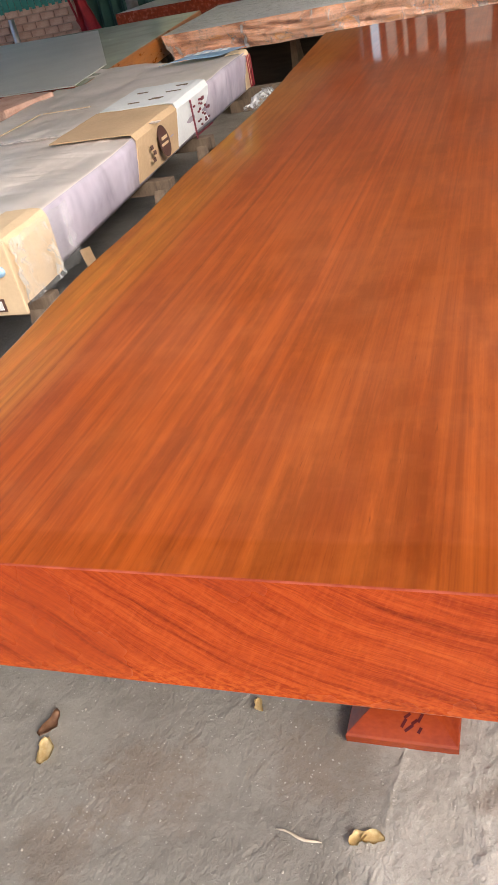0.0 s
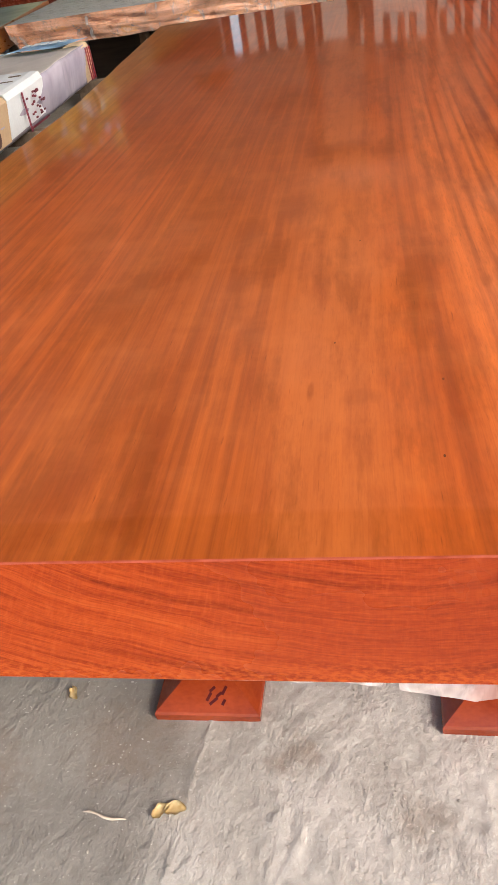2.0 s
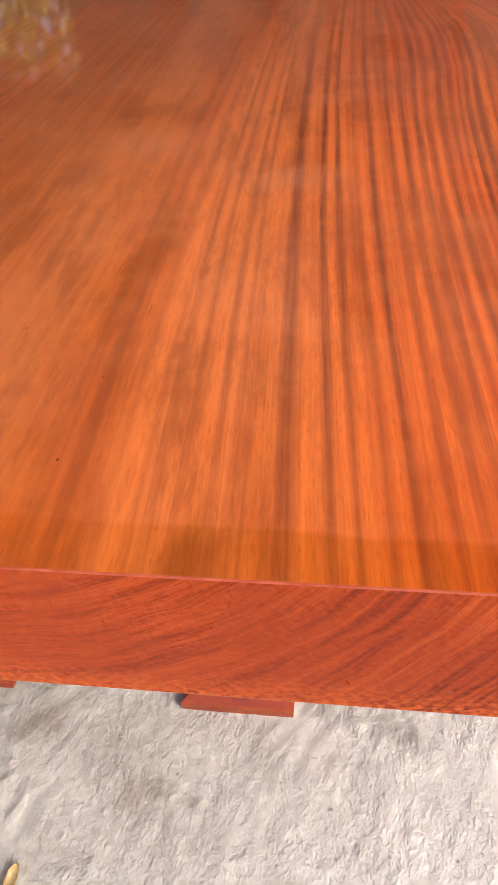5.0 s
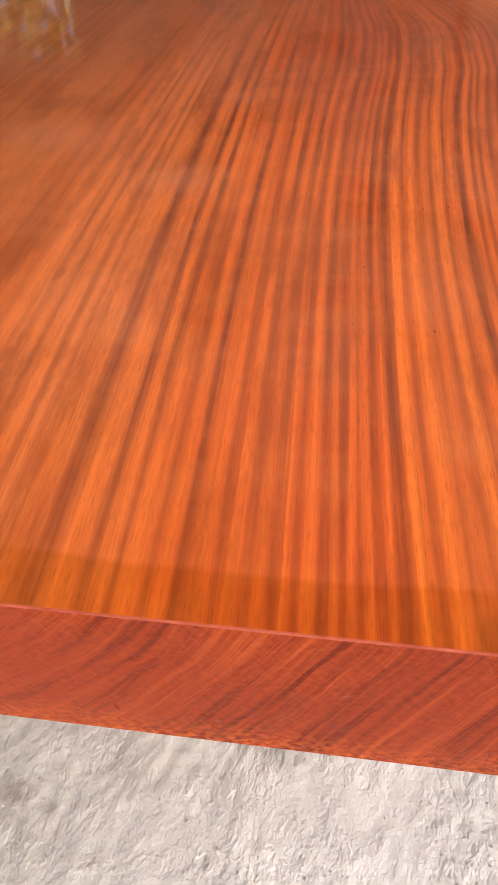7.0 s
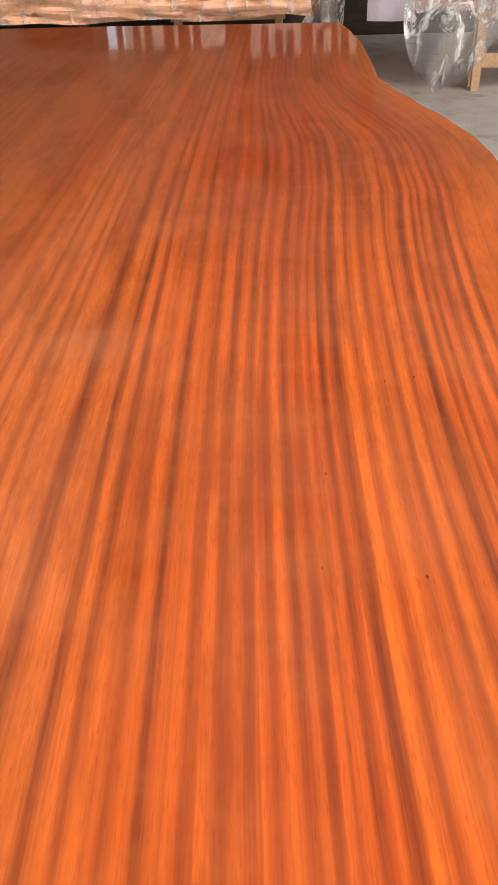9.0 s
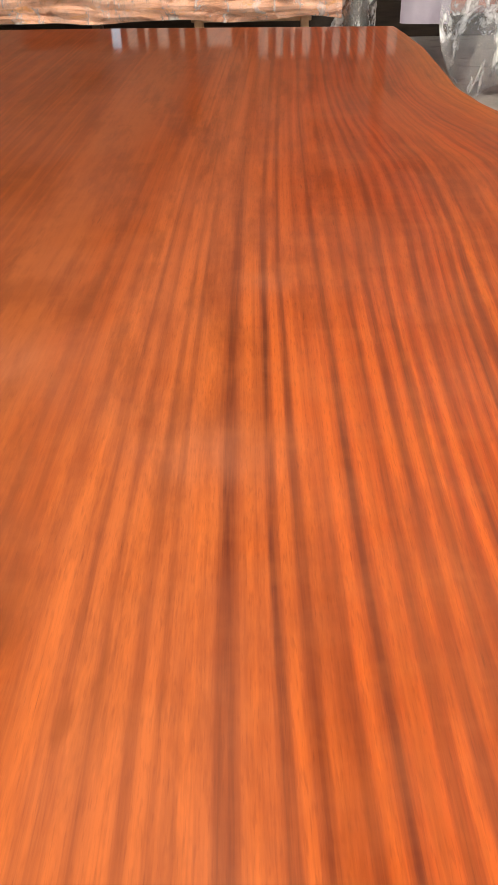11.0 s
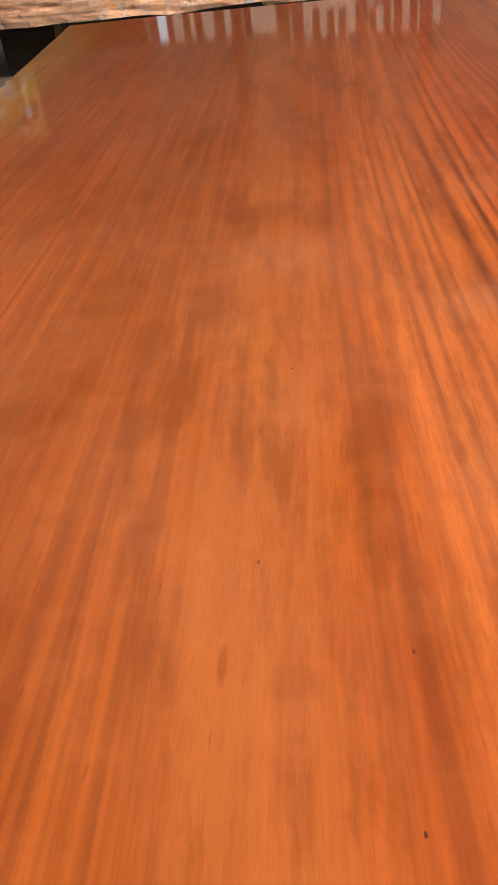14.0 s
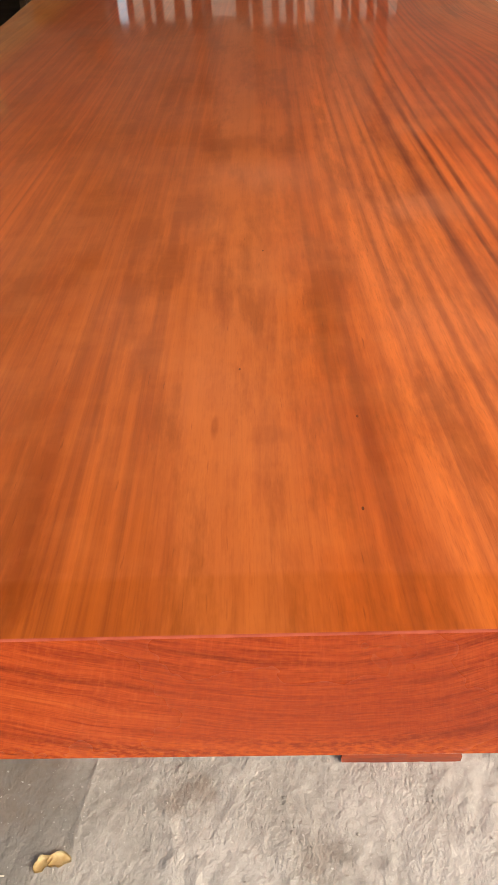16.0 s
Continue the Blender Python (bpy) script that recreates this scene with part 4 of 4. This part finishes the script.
        brick_shape(bm, (edge_x(y) + 0.0165, y, 0.52), (edge_x(y) + 0.0195, y + 0.014, 0.69))
    part("stripe", bm, M_CLOTH, d, "faded red stripes")
    # flat strips of cardboard taped across the top
    part("carton_strip", block((-2.325, 2.84, 0.703), (-2.31, 3.30, 0.706), 0.001), M_CARD_PALE, w)
    part("carton_strip", block((-2.30, 3.30, 0.703), (-2.02, 3.315, 0.706), 0.001), M_CARD_PALE, w)
    part("tape", block((-2.62, 2.66, 0.707), (-1.38, 2.70, 0.7095), 0), M_MILK, w)
    return w


def thicken_mesh(bm, t=0.003):
    bmesh.ops.solidify(bm, geom=list(bm.faces), thickness=t)
    return bm


wrapped_slab()
leaflet = grid(10, 4, lambda s, t: Vector((-1.97 + 0.36 * s + 0.10 * t, 4.16 + 0.10 * s + 0.22 * t, 0.722 + 0.008 * math.sin(5 * s) + 0.006 * noise.noise((s * 5, t * 4, 1)))))
sheet = tagged(thicken(part("printed_sheet", leaflet, M_BLUE), 0.002), "blue printed card sheet lying on the wrapped slab", "printed sheet")
bm = bmesh.new()
for k in range(5):
    x = -1.84 + 0.058 * k
    brick_shape(bm, (x, 4.27, 0.735), (x + 0.04, 4.33 + 0.02 * (k % 2), 0.7375))
part("print", bm, M_WHITE, sheet, "pale print")

TRESTLE = "rough grey timber trestle carrying a stored slab"
trestle(-2.35, -1.33, 1.47, 0.488, TRESTLE, M_TRESTLE)
trestle(-2.45, -1.36, 2.62, 0.488, TRESTLE, M_TRESTLE)
trestle(-2.50, -1.40, 3.30, 0.488, TRESTLE, M_TRESTLE)
trestle(-2.55, -1.30, 4.42, 0.488, TRESTLE, M_TRESTLE)

# crumpled clear plastic at the far trestle
wad = grid(16, 12, lambda s, t: Vector((-1.42 + 0.20 * s + 0.03 * noise.noise((s * 6, t * 6, 1)), 3.92 + 0.30 * t + 0.04 * noise.noise((s * 6, t * 6, 9)), 0.46 + 0.07 * math.sin(3.1 * s) * math.sin(3.1 * t) + 0.03 * noise.noise((s * 8, t * 8, 4)))))
tagged(part("plastic_wad", wad, M_BAG, smooth=True), "crumpled clear plastic tucked beside the trestle", "plastic")


def glossy_slab():
    g = thing("stored_slab", pose(0, 0, 0), "dark glossy slab table top with amber edge, stored on trestles", "slab", "stored slabs")
    part("slab", quad_block([(-6.0, 4.55), (-2.45, 4.08), (-2.905, 7.63), (-6.0, 8.0)], 0.53, 0.70, 0.02, (12, 12), 0.0, bevel=0.012), [M_GLOSS, M_AMBER], g)
    return g


glossy_slab()
cover = bmesh.new()
vs = [cover.verts.new((x, y, 0.706)) for x, y in ((-6.05, 4.5), (-2.50, 4.06), (-2.62, 4.80), (-3.95, 7.45), (-6.05, 8.05))]
cover.faces.new(vs)
bmesh.ops.subdivide_edges(cover, edges=list(cover.edges), cuts=6, use_grid_fill=True)
ob = tagged(thicken(part("cover_sheet", cover, M_GREY), 0.005, 1.0), "dusty grey cover sheet lying on the stored slab", "cover sheet")
valance = grid(20, 4, lambda s, t: Vector((-6.0 + 3.5 * s, 4.53 - 0.45 * s - 0.004, 0.712 - 0.15 * t)))
part("flap", thicken_mesh(valance), M_RED, ob, "dark red hanging flap")
trestle(-5.0, -2.8, 4.9, 0.52, TRESTLE, M_TRESTLE)
trestle(-5.0, -3.1, 7.1, 0.52, TRESTLE, M_TRESTLE)

small = thing("small_carton", pose(-2.72, 3.72, 0.5, 0, 0, -14), "small orange and red carton on the stored slab trestle", "carton")
part("box", block((-0.28, -0.20, 0.0), (0.12, 0.22, 0.225), 0.02), M_BRICK, small)
part("band", block((0.108, -0.203, 0.0), (0.124, 0.223, 0.15), 0.004), M_CLOTH, small, "red printed band")
trestle(-3.1, -2.55, 3.72, 0.498, TRESTLE, M_TRESTLE)


def red_slab(corners, z0, z1, label):
    r = thing("stored_slab", pose(0, 0, 0), label, "slab", "stored slabs")
    part("slab", quad_block(corners, z0, z1, 0.0, (8, 8), 0.0, bevel=0.012), [M_GREY, M_RED], r)
    return r


red_slab([(-4.6, 9.3), (-1.4, 8.7), (-1.2, 10.6), (-4.4, 11.2)], 0.48, 0.70, "dark red slab with dusty grey top on trestles")
trestle(-4.2, -1.8, 9.5, 0.47, TRESTLE, M_TRESTLE)
red_slab([(0.7, 8.3), (2.6, 8.2), (2.6, 9.6), (0.7, 9.7)], 0.42, 0.60, "dark red slab stored low behind the table")
trestle(0.9, 2.4, 8.8, 0.41, TRESTLE, M_TRESTLE)
# block added to fill the gap under the low slab with shade
tagged(part("shade_block", block((1.0, 8.35, 0.0), (2.5, 9.3, 0.30), 0.02), M_DARK), "low near-black block added for the shade under the slab", "timber block")


def live_edge_slab():
    """Pale pink slab with a waney front edge under clear film."""
    g = thing("live_edge_slab", pose(0, 0, 0), "pink live-edge timber slab wrapped in clear film on trestles", "slab", "stored slabs")
    nx = 60

    def face(s, t):
        x = -2.62 + 3.5 * s
        bulge = 0.05 * noise.noise((x * 1.6, t * 2.0, 3.0)) + 0.03 * noise.noise((x * 5, t * 4.0, 1.0))
        return Vector((x + (0.05 * t if s < 0.01 else 0), 5.84 + 0.08 * t ** 1.3 + bulge * (0.3 + t) - 0.02 * s, 0.71 - 0.195 * t + 0.03 * noise.noise((x * 2.2, 4.0, t)) * t))

    bm = grid(nx, 10, face)
    bm.verts.ensure_lookup_table()
    fr = [bm.verts[i * 11] for i in range(nx + 1)]
    lo = [bm.verts[i * 11 + 10] for i in range(nx + 1)]
    ends = [[bm.verts[k * 11 + j] for j in range(11)] for k in (0, nx)]
    back_t = [bm.verts.new((v.co.x - 0.1 * (1 - k / nx), 7.65, 0.71)) for k, v in enumerate(fr)]
    back_l = [bm.verts.new((v.co.x - 0.1 * (1 - k / nx), 7.65, 0.5)) for k, v in enumerate(fr)]
    for k in range(nx):
        f = bm.faces.new((fr[k], fr[k + 1], back_t[k + 1], back_t[k]))
        f.material_index = 1
        bm.faces.new((lo[k + 1], lo[k], back_l[k], back_l[k + 1]))
        bm.faces.new((back_t[k], back_t[k + 1], back_l[k + 1], back_l[k]))
    for k, ring in zip((0, nx), ends):
        bm.faces.new(ring + [back_l[k], back_t[k]])
    bmesh.ops.recalc_face_normals(bm, faces=list(bm.faces))
    part("slab", bm, [M_BARK, M_GREY], g, smooth=False)
    film = grid(70, 16, lambda s, t: face(s, min(1, t * 1.1 - 0.1) if t > 0.1 else 0) + Vector((0, -0.016 - 0.014 * noise.noise((s * 40, t * 7, 2)), 0.008 * noise.noise((s * 30, t * 5, 9)))))
    part("film", film, M_FILM, g, "clear wrapping film", smooth=True)
    tops = grid(40, 20, lambda s, t: Vector((-2.62 - 0.1 * t * (1 - s) + 3.5 * s, 5.84 + 1.8 * t, 0.722 + 0.006 * noise.noise((s * 22, t * 12, 2)))))
    part("film", tops, M_FILM, g, "clear wrapping film", smooth=True)
    tail = grid(12, 14, lambda s, t: Vector((0.84 + 0.26 * s + 0.05 * noise.noise((s * 5, t * 5, 3)), 5.98 + 0.10 * math.sin(9 * s + 2 * t), 0.72 - 0.40 * t - 0.05 * math.sin(7 * s))))
    part("film_tail", tail, M_BAG, g, "loose end of clear film", smooth=True)
    return g


live_edge_slab()
trestle(-1.85, -1.75 + 0.9, 6.75, 0.49, TRESTLE, M_TRESTLE)
trestle(-0.15, 0.7, 6.45, 0.49, TRESTLE, M_TRESTLE_PALE)
# another added block, standing in for deep shade behind the trestles
tagged(part("shade_block", block((-2.4, 7.0, 0.0), (0.9, 7.6, 0.44), 0.02), M_DARK), "long near-black block added for shade under the stored slab", "timber block")
stack = tagged(part("timber_offcut", block((-2.3, 6.2, 0.0), (-1.95, 6.35, 0.12), 0.01), M_TRESTLE), "grey timber offcut lying on the floor", "offcut")


def bagged_slab():
    g = thing("bagged_slab", pose(0, 0, 0), "dark pink slab bagged in clear plastic on a pale trestle", "slab", "stored slabs")
    part("slab", quad_block([(1.42, 5.98), (3.6, 5.80), (3.7, 7.6), (1.5, 7.7)], 0.52, 0.70, 0.01, (10, 8), 0.004), [M_PINKWOOD, M_PINKWOOD], g)
    part("foam_sheet", grid(12, 10, lambda s, t: Vector((1.26 + 0.32 * s, 5.955 - 0.02 * math.sin(4 * s), 0.74 - 0.27 * t - 0.01 * s * t + 0.01 * noise.noise((s * 4, t * 4, 2))))), M_FOAM_SIDE, g, "grey foam sheet hanging over the end", smooth=True)

    def bag(s, t):
        half = 0.31 * (1 - t ** 2.2) + 0.015
        x = 1.83 - 0.10 * t + (2 * s - 1) * half
        fold = 0.05 * math.sin(9 * s + 3 * t) * (1 - 0.4 * t) + 0.03 * noise.noise((s * 7, t * 3, 1))
        return Vector((x, 5.88 - 0.14 * math.sin(3.1 * t) - 0.08 * t + fold, 0.58 - 0.535 * t + 0.02 * noise.noise((s * 5, t * 5, 8))))

    part("bag", grid(48, 40, bag), M_BAG, g, "hanging clear plastic bag", smooth=True)
    part("bag", grid(30, 10, lambda s, t: Vector((1.5 + 1.9 * s, 5.90 - 0.12 * s - 0.02 * math.sin(23 * s), 0.725 - 0.2 * t + 0.02 * noise.noise((s * 20, t * 3, 4))))), M_BAG, g, "gathered clear plastic", smooth=True)
    return g


M_PINKWOOD = plain("dusty_pink_wood", (0.34, 0.12, 0.10), (0.52, 0.24, 0.20), 0.4, 5, (1, 5, 5))
bagged_slab()
t = thing("trestle", pose(0, 0, 0), "pale raw timber trestle under the bagged slab", "trestle", "trestles")
part("beam", block((2.02, 6.02, 0.445), (3.4, 6.10, 0.515), 0.005), M_TRESTLE_PALE, t)
part("rail", block((2.04, 6.03, 0.14), (3.4, 6.07, 0.235), 0.005), M_TRESTLE_PALE, t)
for x in (2.05, 3.3):
    for y in (6.0, 6.12):
        part("leg", block((x - 0.03, y - 0.02, 0.0), (x + 0.03, y + 0.02, 0.445), 0.004), M_TRESTLE_PALE, t)


# ---- things at the back ----
def pole(x, y, z1, r, name, label):
    return tagged(part(name, tube([(x, y, 0.0), (x, y, z1)], r, 14), M_STEEL, smooth=True), label, "pole", "steel poles")


pole(-7.02, 10.9, 0.79, 0.045, "steel_post", "short galvanised steel post before the brick wall")
pole(-4.62, 9.9, 4.6, 0.075, "steel_column", "galvanised steel roof column on the concrete floor")
curtain = grid(60, 6, lambda s, t: Vector((-5.9 + 1.15 * s, 11.0 + 0.05 * math.sin(40 * s), 0.02 + 4.0 * t)))
tagged(thicken(part("curtain", curtain, M_DKGREEN, smooth=True), 0.004), "dark green tarpaulin curtain hanging to the floor", "curtain")
cloth = grid(14, 20, lambda s, t: Vector((-5.78 + 0.26 * (s - 0.5) * (0.5 + 0.8 * t) + 0.10 * t, 10.72 + 0.05 * math.sin(9 * s) + 0.03 * noise.noise((s * 4, t * 5, 2)), 0.96 - 0.56 * t)))
tagged(thicken(part("hanging_cloth", cloth, M_CLOTH, smooth=True), 0.006), "crimson cloth bundle hanging from a rope", "cloth")
tagged(part("rope", tube([(-5.78, 10.72, 0.95), (-5.80, 10.8, 1.6), (-5.82, 10.98, 2.6)], 0.012, 6), M_TWIG), "pale rope hanging on the curtain", "rope")
for a, b in (((-6.05, 10.95, 0.9), (-5.9, 10.9, 0.4)), ((-6.0, 10.95, 0.62), (-5.85, 10.9, 0.38))):
    tagged(part("red_cord", tube([a, b], 0.016, 6), M_CLOTH), "red cord hanging on the brick wall", "cord", "cords")


# ---- litter on the concrete ----
def dry_leaf(x, y, turn, long, wide, material, curl, label):
    bm = grid(10, 4, lambda s, t: Vector(((s - 0.5) * long, (t - 0.5) * wide * math.sin(math.pi * (0.06 + 0.88 * s ** 0.8)) ** 0.7 * (1 + 0.5 * noise.noise((s * 4, t * 2, x * 90))) + 0.12 * wide * math.sin(5 * s + x * 40), 0.004 + curl * (abs(2 * t - 1) ** 1.6) * wide + 0.25 * curl * long * (2 * s - 1) ** 2 + 0.001 * noise.noise((s * 6, t * 6, long * 50)))))
    ob = tagged(part("dry_leaf", thicken_mesh(bm, 0.0012), material, smooth=True), label, "leaf", "leaf litter")
    ob.matrix_world = pose(x, y, floor_height(x, y) + 0.001, 0, 0, turn)
    return ob


YELLOW, BROWN = "curled dry yellow leaf on the concrete", "curled dry brown leaf on the concrete"
dry_leaf(-0.864, 0.228, 100, 0.062, 0.034, M_LEAF, 0.2, YELLOW)
dry_leaf(-0.880, 0.288, 75, 0.066, 0.030, M_LEAF_BROWN, 0.35, BROWN)
dry_leaf(-0.443, 0.398, -50, 0.034, 0.018, M_LEAF, 0.3, YELLOW)
dry_leaf(-0.172, 0.163, 10, 0.040, 0.026, M_LEAF, 0.14, YELLOW)
dry_leaf(-0.198, 0.157, 40, 0.034, 0.022, M_LEAF, 0.22, YELLOW)
dry_leaf(0.088, 0.004, 75, 0.046, 0.022, M_LEAF, 0.4, YELLOW)
dry_leaf(0.082, -0.022, 110, 0.034, 0.024, M_LEAF_BROWN, 0.4, BROWN)
dry_leaf(-0.285, -0.045, 20, 0.05, 0.036, M_LEAF_BROWN, 0.06, "pale dry leaf lying flat on the concrete")
pts = [(-0.343 + 0.085 * k / 6, 0.150 - 0.013 * k / 6 + 0.003 * math.sin(k * 1.3), 0.006 + floor_height(-0.3, 0.15)) for k in range(7)]
tagged(part("twig", tube(pts, [0.0016, 0.002, 0.0022, 0.0026, 0.0028, 0.0024, 0.001], 6), M_TWIG, smooth=True), "thin pale dry twig on the concrete", "twig")
rnd = random.Random(11)
grit = bmesh.new()
for k in range(260):
    x, y, r = rnd.uniform(-1.0, 1.2), rnd.uniform(-0.3, 0.7), rnd.uniform(0.001, 0.003)
    bmesh.ops.create_icosphere(grit, subdivisions=1, radius=r, matrix=Matrix.Translation((x, y, floor_height(x, y) + r * 0.5)) @ Matrix.Diagonal((1, rnd.uniform(0.6, 1.3), 0.7, 1)))
tagged(part("grit", grit, M_GRIT), "loose pale grit scattered on the concrete", "grit", kind="stuff")

# torn film that hangs under the table behind its sawn end
def torn_film(edge, label):
    """A thin sheet from the underside of the slab down to a torn edge of (x, z) corners."""
    def low(x):
        for (a, za), (b, zb) in zip(edge, edge[1:]):
            if x <= b:
                return za + (zb - za) * (x - a) / (b - a)
        return edge[-1][1]

    def at(s, t):
        x = edge[0][0] + (edge[-1][0] - edge[0][0]) * s
        top = TOP - THICK - 0.001
        return Vector((x, 0.22 + 0.002 * math.sin(9 * s + 3 * t) * t + 0.003 * noise.noise((s * 5, t * 5, 3)), top + (low(x) - top) * t))

    return tagged(part("torn_film", grid(60, 10, at), M_MILK, smooth=False), label, "film", "torn film under the table")


torn_film([(0.039, 0.302), (0.075, 0.298), (0.12, 0.297), (0.164, 0.296), (0.204, 0.290), (0.213, 0.302)], "narrow torn milky film hanging under the table")
torn_film([(0.232, 0.281), (0.277, 0.275), (0.311, 0.264), (0.345, 0.253), (0.379, 0.266), (0.42, 0.284), (0.434, 0.281)], "pointed torn milky film hanging under the table")

# ---- bricks of the low wall, last ----
brick_me = None
rnd = random.Random(2)
for r in range(9):
    for k in range(13):
        x = -8.9 + k * 0.23 + (0.115 if r % 2 else 0)
        if x > -6.1:
            continue
        if brick_me is None:
            ob = part("brick", block((-0.107, -0.02, -0.042), (0.107, 0.05, 0.042), 0.006), M_BRICK, brick_wall)
            brick_me = ob.data
        else:
            ob = new("brick", brick_me)
            ob.parent = brick_wall
        ob.location = (x, 11.045 + rnd.uniform(-0.006, 0.004), 0.06 + r * 0.098)
